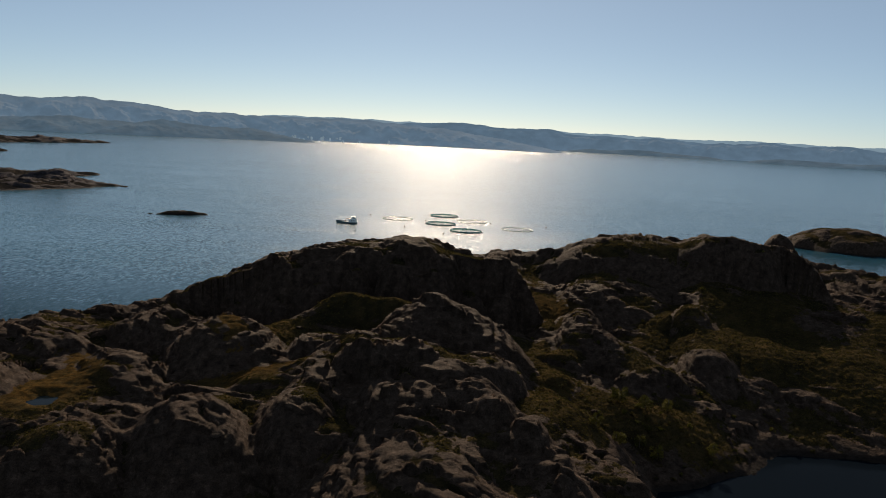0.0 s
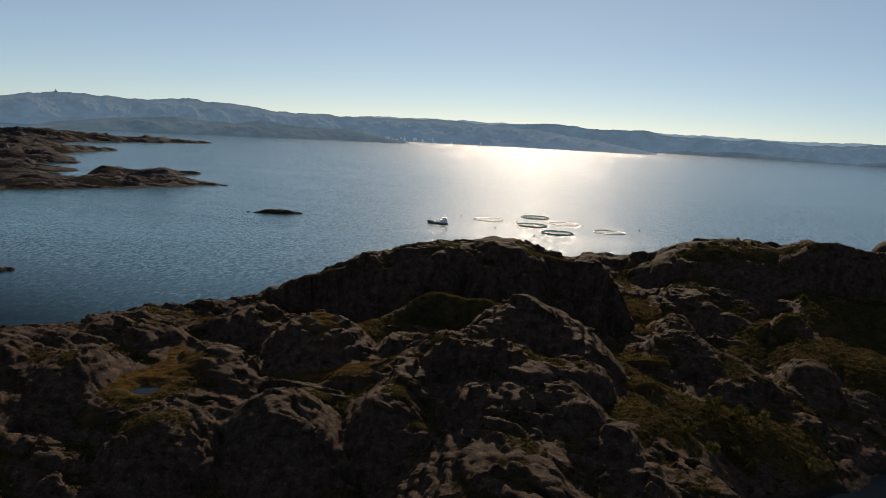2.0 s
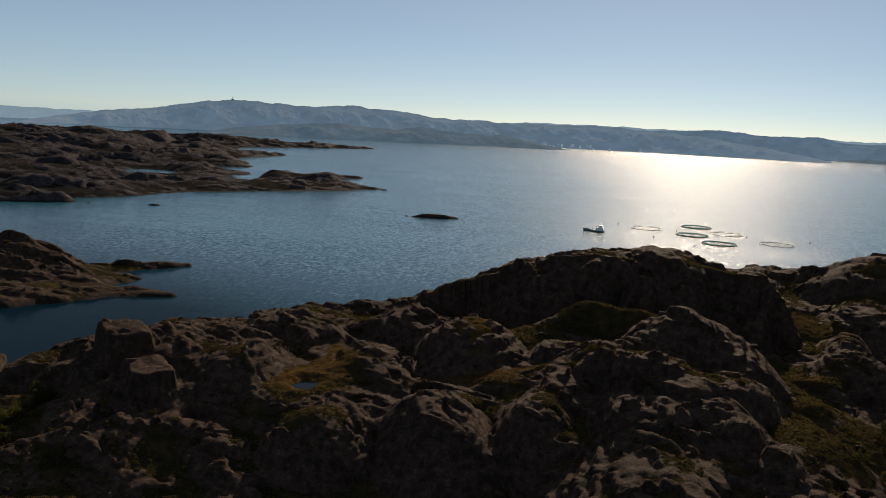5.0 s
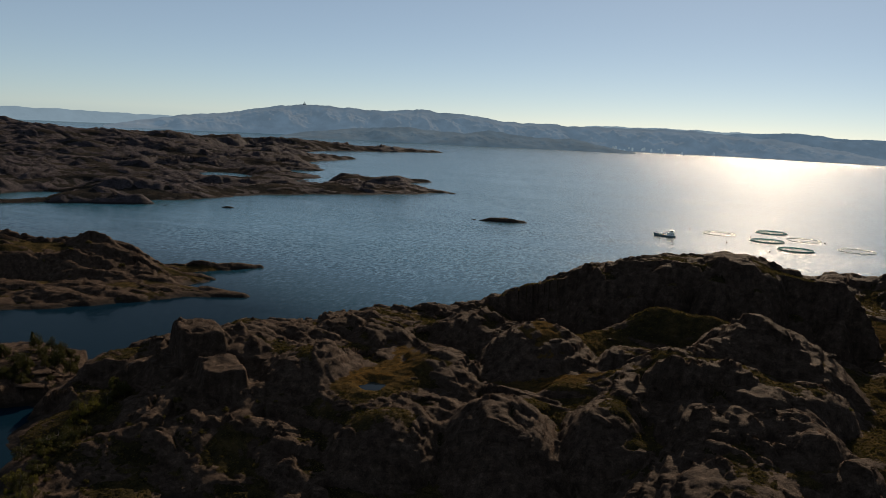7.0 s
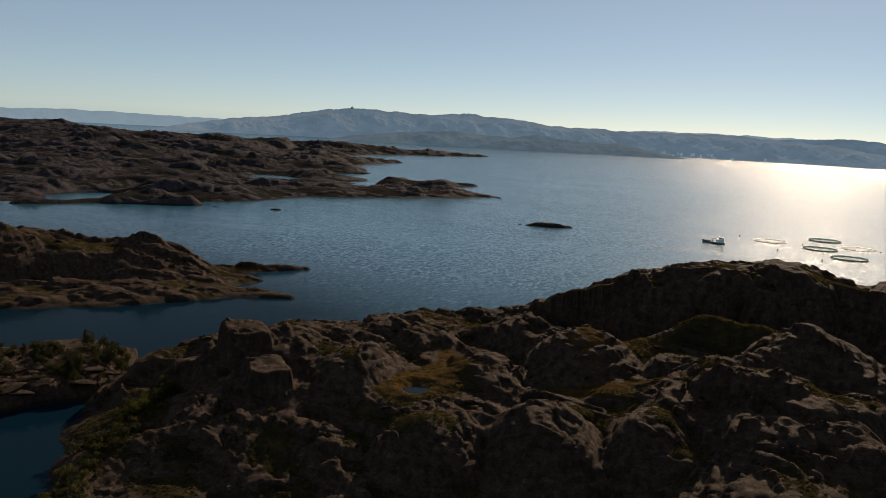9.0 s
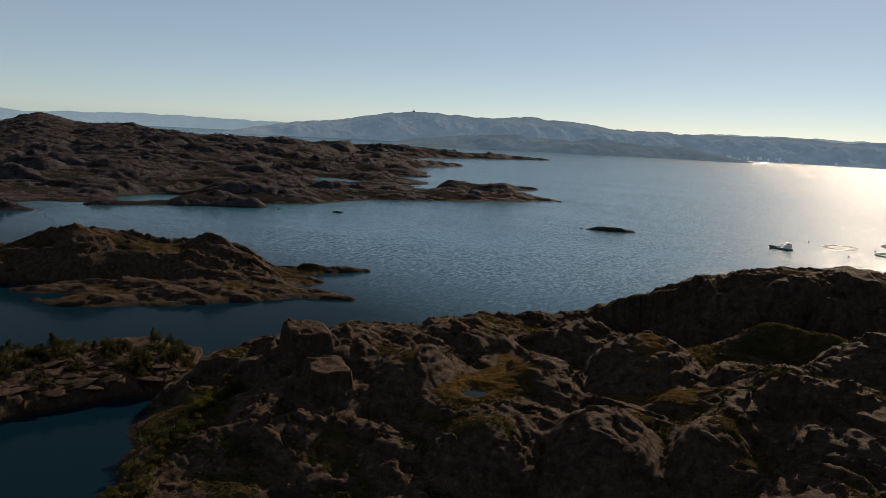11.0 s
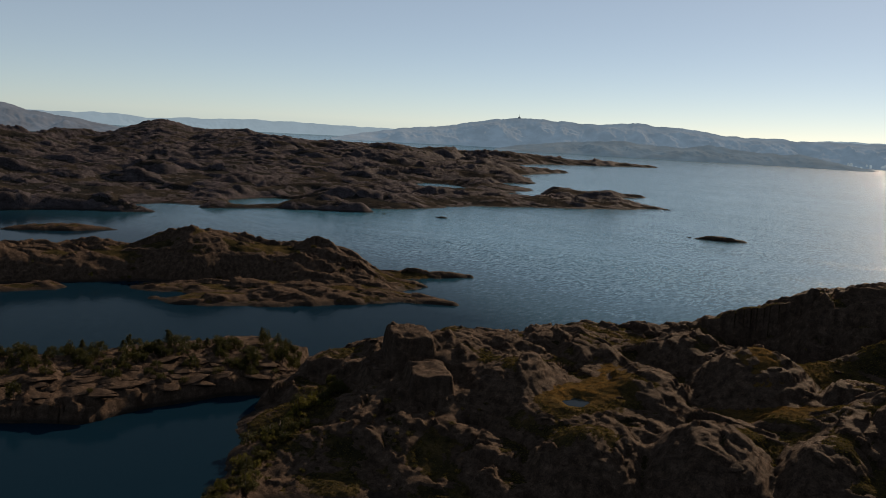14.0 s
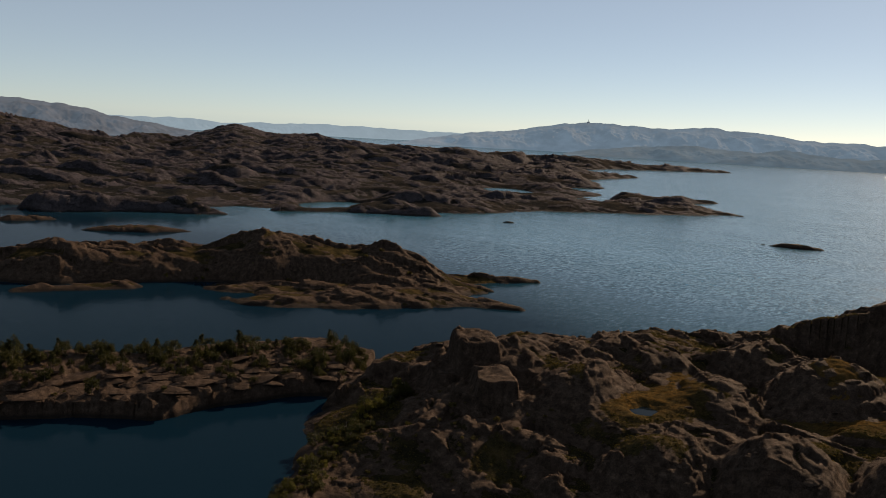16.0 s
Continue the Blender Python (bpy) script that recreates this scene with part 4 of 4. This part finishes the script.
def fish_ring(netted):
    ring = thing("fish_ring", 0, 0, 0)
    part("outer_pipe", hoop(bmesh.new(), 16.0, 0.27, 0.12), mat_pipe, ring, smooth=True)
    part("inner_pipe", hoop(bmesh.new(), 15.1, 0.28, 0.12), mat_pipe, ring, smooth=True)
    part("handrail", hoop(bmesh.new(), 15.1, 0.09, 1.15, 72, 6), mat_rail, ring, smooth=True)
    post = None
    for i in range(20):
        a = 2 * math.pi * i / 20
        if post is None:
            post = part("post", rod(bmesh.new(), (0, 0, 0.1), (0, 0, 1.15), 0.08, 0.06, 6), mat_rail, ring)
            ob = post
        else:
            ob = new("post", post.data)
            ob.parent = ring
        ob.matrix_basis = pose(15.1 * math.cos(a), 15.1 * math.sin(a), 0)
    if netted:
        bm = bmesh.new()
        for i in range(72):
            a, b = 2 * math.pi * i / 72, 2 * math.pi * (i + 1) / 72
            top = [bm.verts.new((r * math.cos(c), r * math.sin(c), z)) for c, r, z in ((a, 15.05, 1.1), (b, 15.05, 1.1), (b, 14.8, 0.05), (a, 14.8, 0.05))]
            bm.faces.new(top)
            if i % 2 == 0:
                mid = [bm.verts.new((r * math.cos(c), r * math.sin(c), z)) for c, r, z in ((a, 15.0, 1.05), (a + 0.02, 15.0, 1.05), (a + 0.02, 0.5, 0.7), (a, 0.5, 0.7))]
                bm.faces.new(mid)
        for r, z in ((12.0, 0.98), (9.0, 0.9), (6.0, 0.83), (3.0, 0.76)):
            hoop(bm, r, 0.05, z, 48, 4)
        part("bird_net", bm, mat_net, ring, "sagging teal bird net")
    return ring


RINGS = ((2.8, 912, 0), (-0.3, 958, 1), (-0.1, 879, 1), (-2.2, 916, 0), (-1.8, 828, 1), (-5.2, 867, 0))
protos = {}
for az, d, netted in RINGS:
    m = pose(*at(az, d), 0, 0, 0, az * 7)
    if netted in protos:
        ring = copy_thing(protos[netted], m)
    else:
        ring = protos[netted] = fish_ring(netted)
        ring.matrix_basis = m
    tagged(ring, "floating round fish pen with teal netting" if netted else "empty floating round fish pen of dark pipe", "fish pen", "fish pens of the farm")


def buoy(az, d):
    bm = bmesh.new()
    bmesh.ops.create_uvsphere(bm, u_segments=14, v_segments=8, radius=0.75, matrix=pose(0, 0, 0.35) @ Matrix.Diagonal((1, 1, 0.85, 1)))
    rod(bm, (0, 0, 0.9), (0, 0, 1.3), 0.18, 0.1)
    ob = part("mooring_buoy", bm, mat_buoy, smooth=True)
    ob.matrix_basis = pose(*at(az, d), 0)
    tagged(ob, "dark round mooring buoy floating near the fish pens", "buoy", "mooring buoys")


for az, d in ((-0.3, 800), (2.3, 842), (-3.4, 905), (-7.1, 905), (4.6, 935), (0.9, 905)):
    buoy(az, d)

# ---- work boat ----
mat_white = plain("white_ship_paint", (0.8, 0.81, 0.8), 0.35, 0, 0.08, 0.6)
mat_hull = plain("grey_green_hull_paint", (0.11, 0.17, 0.18), 0.4, 0, 0.2, 0.6)
mat_deck = plain("green_deck_paint", (0.10, 0.14, 0.12), 0.7, 0, 0.2, 1.0)
mat_glass = plain("dark_window_glass", (0.01, 0.012, 0.015), 0.08)
mat_steel = plain("galvanised_steel", (0.3, 0.31, 0.32), 0.45, 0.8)
mat_orange = plain("orange_crane_paint", (0.45, 0.12, 0.02), 0.4)


def work_boat(x, y, turn):
    boat = thing("work_boat", x, y, 0, turn)
    bm = bmesh.new()
    secs = []
    for i in range(15):
        t = i / 14
        px = -10 + 20 * t
        half = 3.4 * (1 - max(0, (t - 0.62) / 0.38) ** 2.2 * 0.96)
        sheer = 1.7 + 1.1 * max(0, (t - 0.5) / 0.5) ** 1.6
        secs.append([bm.verts.new(c) for c in ((px, -half * 0.8, -0.6), (px + 0.5 * t, -half, 0.6), (px + 1.0 * t, -half, sheer), (px + 1.0 * t, half, sheer), (px + 0.5 * t, half, 0.6), (px, half * 0.8, -0.6))])
    for a, b in zip(secs, secs[1:]):
        for j in (0, 1, 3, 4, 5):
            bm.faces.new((a[j], a[(j + 1) % 6], b[(j + 1) % 6], b[j]))
    bm.faces.new(secs[0])
    bm.faces.new(secs[-1][::-1])
    hull = part("hull", bm, mat_hull, boat, "grey-green painted steel hull", True)
    bm = bmesh.new()
    for a in (-1, 1):
        rod(bm, (-10, 3.45 * a, 1.35), (3.2, 3.45 * a, 1.35), 0.16)
    part("fender", bm, mat_white, hull, "pale rubbing strake")
    bm = bmesh.new()
    box(bm, -9.8, 7.0, -3.15, 3.15, 1.25, 1.5)
    part("deck", bm, mat_deck, boat)
    house = part("wheelhouse", box(bmesh.new(), -9.0, -2.0, -2.5, 2.5, 1.5, 4.2, 0.15), mat_white, boat, "white painted superstructure")
    part("bridge", box(bmesh.new(), -7.9, -4.2, -2.0, 2.0, 4.2, 6.2, 0.15), mat_white, boat, "white painted bridge")
    part("roof", box(bmesh.new(), -8.2, -3.9, -2.25, 2.25, 6.2, 6.4, 0.06), mat_white, boat)
    for y0 in (-1, 1):
        for k in range(3):
            part("window", box(bmesh.new(), -7.6 + k * 1.2, -6.7 + k * 1.2, y0 * 2.0 - 0.03, y0 * 2.0 + 0.03, 5.0, 5.8), mat_glass, boat, "dark glass pane")
            part("window", box(bmesh.new(), -8.4 + k * 1.6, -7.6 + k * 1.6, y0 * 2.5 - 0.03, y0 * 2.5 + 0.03, 2.6, 3.3), mat_glass, boat, "dark glass pane")
    for k in range(3):
        part("window", box(bmesh.new(), -4.23, -4.17, -1.7 + k * 1.2, -0.7 + k * 1.2, 5.0, 5.8), mat_glass, boat, "dark glass pane")
    mast = part("mast", rod(bmesh.new(), (-6.4, 0, 6.4), (-6.4, 0, 10.2), 0.14, 0.07), mat_steel, boat)
    part("radar", box(bmesh.new(), -6.7, -6.1, -1.1, 1.1, 8.2, 8.45, 0.05), mat_white, mast)
    part("funnel", rod(bmesh.new(), (-8.5, 1.4, 4.0), (-8.6, 1.4, 5.6), 0.4, 0.36, 12), mat_hull, boat)
    crane = part("crane", rod(bmesh.new(), (1.0, 1.6, 1.5), (1.0, 1.6, 4.2), 0.35, 0.3, 10), mat_orange, boat, "orange deck crane")
    part("boom", rod(bmesh.new(), (1.0, 1.6, 4.1), (-3.0, 1.2, 4.9), 0.22, 0.14, 8), mat_orange, crane)
    part("boom", rod(bmesh.new(), (-3.0, 1.2, 4.9), (0.4, 1.0, 4.4), 0.14, 0.10, 8), mat_orange, crane)
    part("winch", rod(bmesh.new(), (5.2, -0.9, 2.0), (5.2, 0.9, 2.0), 0.55, None, 14), mat_steel, boat)
    part("feed_box", box(bmesh.new(), 2.8, 4.6, -2.3, -0.6, 1.5, 2.7, 0.08), mat_white, boat, "white deck crate")
    for a in (-1, 1):
        for k in range(7):
            part("rail_post", rod(bmesh.new(), (-3 + k * 1.5, 3.2 * a, 1.5), (-3 + k * 1.5, 3.2 * a, 2.6), 0.05, None, 6), mat_steel, boat)
        part("rail", rod(bmesh.new(), (-3, 3.2 * a, 2.6), (6, 3.2 * a, 2.6), 0.05, None, 6), mat_steel, boat)
    return tagged(boat, "grey-green fish farm work boat with white wheelhouse afloat", "boat")


work_boat(*at(6.12, 852), 180)

# ---- mast on the far mountain ----
tower = thing("radio_mast", *at(30.0, 4350), 146)
bm = bmesh.new()
for a, b in ((-1, -1), (1, -1), (1, 1), (-1, 1)):
    rod(bm, (2.5 * a, 2.5 * b, 0), (1.0 * a, 1.0 * b, 8), 0.5, 0.35, 6)
part("lattice_legs", bm, mat_steel, tower)
part("antenna", rod(bmesh.new(), (0, 0, 8), (0, 0, 15), 0.5, 0.3, 8), mat_steel, tower)
part("equipment_hut", box(bmesh.new(), -6, 6, -3, 3, -6, 2, 0.3), mat_steel, tower)
tagged(tower, "radio mast with a hut on a far summit", "mast")

# ---- village on the far shore ----
RV2 = random.Random(5)
bm = bmesh.new()
for k in range(24):
    x, y = at(RV2.gauss(8.6, 1.6), 3955 + RV2.uniform(20, 120))
    z, w, h = 3 + RV2.uniform(0, 14), RV2.uniform(2.5, 4.5), RV2.uniform(1.5, 3)
    m = Matrix.Translation((x, y, z)) @ pose(0, 0, 0, 0, 0, RV2.uniform(0, 180))
    v = [bm.verts.new(m @ Vector(c)) for c in ((-w, -4, -8), (w, -4, -8), (w, 4, -8), (-w, 4, -8), (-w, -4, h), (w, -4, h), (w, 4, h), (-w, 4, h), (-w, 0, h + 3), (w, 0, h + 3))]
    for f in ((0, 1, 5, 4), (1, 2, 6, 9, 5), (2, 3, 7, 6), (3, 0, 4, 8, 7), (4, 5, 9, 8), (6, 7, 8, 9)):
        bm.faces.new([v[i] for i in f])
# unlit houses: their paleness is haze put into the emission
tagged(part("village_houses", bm, haze_material("pale_hazy_houses", (0.1, 0.1, 0.1), (0.13, 0.18, 0.22))), "pale houses scattered along the far shore", "houses", kind="stuff")

# ---- trees and shrubs ----
def leaf_material(name, a, b, c):
    m, n, l, bs = material(name)
    info = n.new("ShaderNodeObjectInfo")
    geo = n.new("ShaderNodeNewGeometry")
    add = n.new("ShaderNodeMath")
    add.operation = "MULTIPLY_ADD"
    l.new(geo.outputs["Random Per Island"], add.inputs[0])
    add.inputs[1].default_value = 0.6
    half = n.new("ShaderNodeMath")
    half.operation = "MULTIPLY"
    l.new(info.outputs["Random"], half.inputs[0])
    half.inputs[1].default_value = 0.4
    l.new(half.outputs[0], add.inputs[2])
    r = ramp(n, ((0.1, a), (0.5, b), (0.9, c)))
    l.new(add.outputs[0], r.inputs[0])
    l.new(r.outputs[0], bs.inputs["Base Color"])
    bs.inputs["Roughness"].default_value = 0.8
    bs.inputs["Specular IOR Level"].default_value = 0.08
    bs.inputs["Transmission Weight"].default_value = 0.0
    tr = n.new("ShaderNodeBsdfTranslucent")
    l.new(r.outputs[0], tr.inputs[0])
    mx = n.new("ShaderNodeMixShader")
    mx.inputs[0].default_value = 0.35
    l.new(bs.outputs[0], mx.inputs[1])
    l.new(tr.outputs[0], mx.inputs[2])
    l.new(mx.outputs[0], n["Material Output"].inputs[0])
    return m


mat_pine = leaf_material("pine_needles", (0.013, 0.016, 0.005), (0.026, 0.027, 0.007), (0.048, 0.041, 0.012))
mat_birch = leaf_material("yellowing_birch_leaves", (0.028, 0.029, 0.006), (0.058, 0.054, 0.010), (0.105, 0.09, 0.017))
mat_shrub = leaf_material("juniper_and_heather", (0.022, 0.023, 0.007), (0.048, 0.040, 0.012), (0.095, 0.070, 0.020))
mat_bark = plain("weathered_bark", (0.06, 0.045, 0.035), 0.9, 0, 0.3, 8)


def leaves(bm, rng, spots, size, count):
    """Small tilted leaf clumps scattered through lumps (x, y, z, radius)."""
    for k in range(count):
        cx, cy, cz, r = spots[rng.randrange(len(spots))]
        d = Vector((rng.gauss(0, 1), rng.gauss(0, 1), rng.gauss(0, 0.9))).normalized() * r * rng.uniform(0.55, 1.05)
        p = Vector((cx, cy, cz)) + d
        q = Euler((rng.uniform(-1, 1), rng.uniform(-1, 1), rng.uniform(0, 6.3))).to_matrix()
        s = size * rng.uniform(0.6, 1.3)
        v = [bm.verts.new(p + q @ Vector(c) * s) for c in ((-0.5, -0.25, 0), (0.1, -0.5, 0.12), (0.55, 0.05, 0), (0.0, 0.5, 0.14))]
        bm.faces.new(v)
    return bm


def tree(seed, conifer, bright):
    rng = random.Random(seed)
    ob = thing("tree", 0, 0, 0)
    bm = rod(bmesh.new(), (0, 0, -0.6), (0.1, 0.05, 2.2), 0.16, 0.11, 7)
    rod(bm, (0.1, 0.05, 2.1), (0.0, 0.1, 4.2), 0.11, 0.03, 6)
    for k in range(6):
        a, h = rng.uniform(0, 6.3), rng.uniform(1.0, 3.2)
        rod(bm, (0.05, 0.05, h), (math.cos(a) * 1.0, math.sin(a) * 1.0, h + 0.5), 0.05, 0.015, 5)
    part("trunk", bm, mat_bark, ob)
    if conifer:
        spots = [(rng.uniform(-0.4, 0.4) * (1.2 - h / 5), rng.uniform(-0.4, 0.4), h, max(0.3, 1.7 * (1.1 - h / 5))) for h in np.linspace(0.7, 4.5, 12)]
    else:
        spots = [(rng.uniform(-1.7, 1.7), rng.uniform(-1.7, 1.7), rng.uniform(0.9, 3.3), rng.uniform(0.6, 1.1)) for k in range(14)]
    part("crown", leaves(bmesh.new(), rng, spots, 0.3, 1000), mat_birch if bright else mat_pine, ob)
    return tagged(ob, "small dark pine growing among bare rocks" if conifer else "yellowing birch growing among bare rocks" if bright else "dark bushy juniper tree growing among bare rocks", "tree", "stunted coastal trees")


def shrub(seed, bright):
    rng = random.Random(seed)
    ob = thing("shrub", 0, 0, 0)
    bm = bmesh.new()
    for k in range(5):
        a = rng.uniform(0, 6.3)
        rod(bm, (0, 0, -0.3), (math.cos(a) * 0.5, math.sin(a) * 0.5, 0.7), 0.05, 0.02, 5)
    part("stems", bm, mat_bark, ob)
    spots = [(rng.uniform(-0.9, 0.9), rng.uniform(-0.9, 0.9), rng.uniform(0.3, 0.9), rng.uniform(0.35, 0.6)) for k in range(8)]
    part("foliage", leaves(bmesh.new(), rng, spots, 0.3, 260), mat_birch if bright else mat_shrub, ob)
    return tagged(ob, "bright yellow-green willow bush in a damp hollow" if bright else "low dark juniper bush on the heath", "bush", "bushes of the headland")


RT = random.Random(11)
trees = [tree(31 + k, k < 2, k > 4) for k in range(7)]
shrubs = [shrub(61 + k, k < 2) for k in range(5)]
used = set()


def island_z(x, y):
    return IZ[np.clip(np.searchsorted(IY, y), 0, len(IY) - 1), np.clip(np.searchsorted(IX, x), 0, len(IX) - 1)]


def plant(kinds, x, y, scale, sink=0.1, height=ground_z):
    z = float(height(x, y))
    if z < 0.8:
        return
    ob = RT.choice(kinds)
    m = pose(x, y, z - sink, 0, 0, RT.uniform(0, 360)) @ Matrix.Diagonal((scale, scale, scale * RT.uniform(0.85, 1.2), 1))
    if ob.name in used:
        copy_thing(ob, m)
    else:
        used.add(ob.name)
        ob.matrix_basis = m


for k in range(140):
    plant(trees[:5] + trees[2:5], *at(RT.uniform(43.6, 71), RT.gauss(334, 9)), RT.uniform(0.65, 1.25))
for k in range(130):
    plant(trees[2:5] + shrubs[2:], *at(RT.uniform(45, 71), RT.gauss(318, 11)), RT.uniform(0.45, 1.0))
for k in range(140):
    u = RT.random()
    plant(trees[3:] + shrubs, *at(41.2 + 8.6 * u + RT.gauss(0, 0.6), 287 - 80 * u + RT.gauss(0, 4)), RT.uniform(0.55, 1.2))
for k in range(85):
    plant(shrubs[1:], *at(RT.uniform(-29, -6), RT.uniform(250, 420)), RT.uniform(0.4, 1.1))
for k in range(70):
    plant(shrubs, *at(RT.uniform(-22, -5), RT.uniform(235, 330)), RT.uniform(0.35, 1.0))
for k in range(22):
    plant(shrubs[:2] + trees[5:], *at(RT.gauss(-15.5, 2.5), RT.gauss(258, 14)), RT.uniform(0.8, 1.5))
plant([trees[5]], *at(-19.0, 266), 1.1)
for k in range(36):
    plant(shrubs[2:], *at(RT.uniform(31, 47), RT.uniform(224, 262)), RT.uniform(0.5, 1.1))
for k in range(40):
    plant(shrubs[2:], *at(RT.uniform(4, 12), RT.uniform(298, 325)), RT.uniform(0.3, 0.7))


for k in range(34):
    plant(shrubs[1:] + trees[5:], *at(RT.gauss(56.2, 1.2), RT.uniform(508, 526)), RT.uniform(0.9, 1.7), 0.8, island_z)
for k in range(30):
    plant(shrubs[2:], *at(RT.uniform(41, 66), RT.uniform(505, 540)), RT.uniform(0.8, 1.6), 0.8, island_z)
# ---- loose boulders ----
def boulder(seed):
    rng = random.Random(seed)
    bm = bmesh.new()
    bmesh.ops.create_icosphere(bm, subdivisions=3, radius=1.0)
    cuts = [(Vector((rng.gauss(0, 1), rng.gauss(0, 1), rng.gauss(0.2, 0.8))).normalized(), rng.uniform(0.55, 0.85)) for k in range(8)]
    for v in bm.verts:
        for nrm, dist in cuts:
            over = v.co.dot(nrm) - dist
            if over > 0:
                v.co -= nrm * over * 0.92
        v.co *= 1 + 0.06 * noise.noise(v.co * 3 + Vector((seed, 0, 0)))
        v.co.z *= 0.7
    ob = part("boulder", bm, mat_land)
    return tagged(ob, "loose weathered grey-brown gneiss boulder", "boulder", "boulders of the headland")


rocks = [boulder(91 + k) for k in range(6)]
for k in range(80):
    for tries in range(8):
        x, y = at(RT.uniform(-27, 42), RT.uniform(205, 325))
        z = float(ground_z(x, y))
        if z > 2:
            break
    ob = RT.choice(rocks)
    s = RT.choice((0.4, 0.5, 0.6, 0.8, 1.0, 1.4))
    m = pose(x, y, z + 0.1 * s, RT.uniform(-15, 15), RT.uniform(-15, 15), RT.uniform(0, 360)) @ Matrix.Diagonal((s * RT.uniform(0.8, 1.4), s, s * RT.uniform(0.7, 1.1), 1))
    if ob.name in used:
        copy_thing(ob, m)
    else:
        used.add(ob.name)
        ob.matrix_basis = m

for k in range(110):
    az = RT.uniform(44.5, 72)
    x, y = at(az, float(np.interp(az, (44, 50, 55, 58, 63, 80), (310, 300, 291, 283, 293, 298))) + RT.uniform(2, 30))
    z = float(ground_z(x, y))
    if z > 3:
        s = RT.uniform(1.2, 3.2)
        copy_thing(RT.choice(rocks), pose(x, y, z + 0.05 * s, RT.uniform(-9, 9), RT.uniform(-9, 9), az + RT.uniform(-30, 30)) @ Matrix.Diagonal((s * RT.uniform(1.2, 2.2), s, s * RT.uniform(0.5, 0.8), 1)))

# ---- heather tufts ----
NR = np.random.RandomState(3)
az, d = np.radians(NR.uniform(-29, 50, 150000)), np.sqrt(NR.uniform(195 ** 2, 420 ** 2, 150000))
tx, ty = -np.sin(az) * d, np.cos(az) * d
tz = ground_z(tx, ty)
keep = (ground_veg(tx, ty) > 0.55) & (tz > 1.2)
tx, ty, tz = tx[keep][:32000], ty[keep][:32000], tz[keep][:32000]
cnt = len(tx)
size = NR.uniform(0.2, 0.55, cnt)
co, fc = np.zeros((cnt, 9, 3)), []
for k in range(3):
    a = NR.uniform(0, 6.3, cnt)
    lean = NR.uniform(-0.5, 0.5, cnt)
    for j, (r, h) in enumerate(((-1.0, -0.1), (1.0, -0.1), (0.0, 0.55))):
        co[:, 3 * k + j, 0] = tx + np.cos(a) * r * size - np.sin(a) * lean * size * (h > 0)
        co[:, 3 * k + j, 1] = ty + np.sin(a) * r * size + np.cos(a) * lean * size * (h > 0)
        co[:, 3 * k + j, 2] = tz + h * size
me = bpy.data.meshes.new("heather_tufts")
me.from_pydata(co.reshape(-1, 3).tolist(), [], np.arange(cnt * 9).reshape(-1, 3).tolist())
me.materials.append(mat_shrub)
me.polygons.foreach_set("use_smooth", np.ones(len(me.polygons), bool))
tagged(new("heather_tufts", me), "brown and olive heather tufts covering the soil", "heather", kind="stuff")
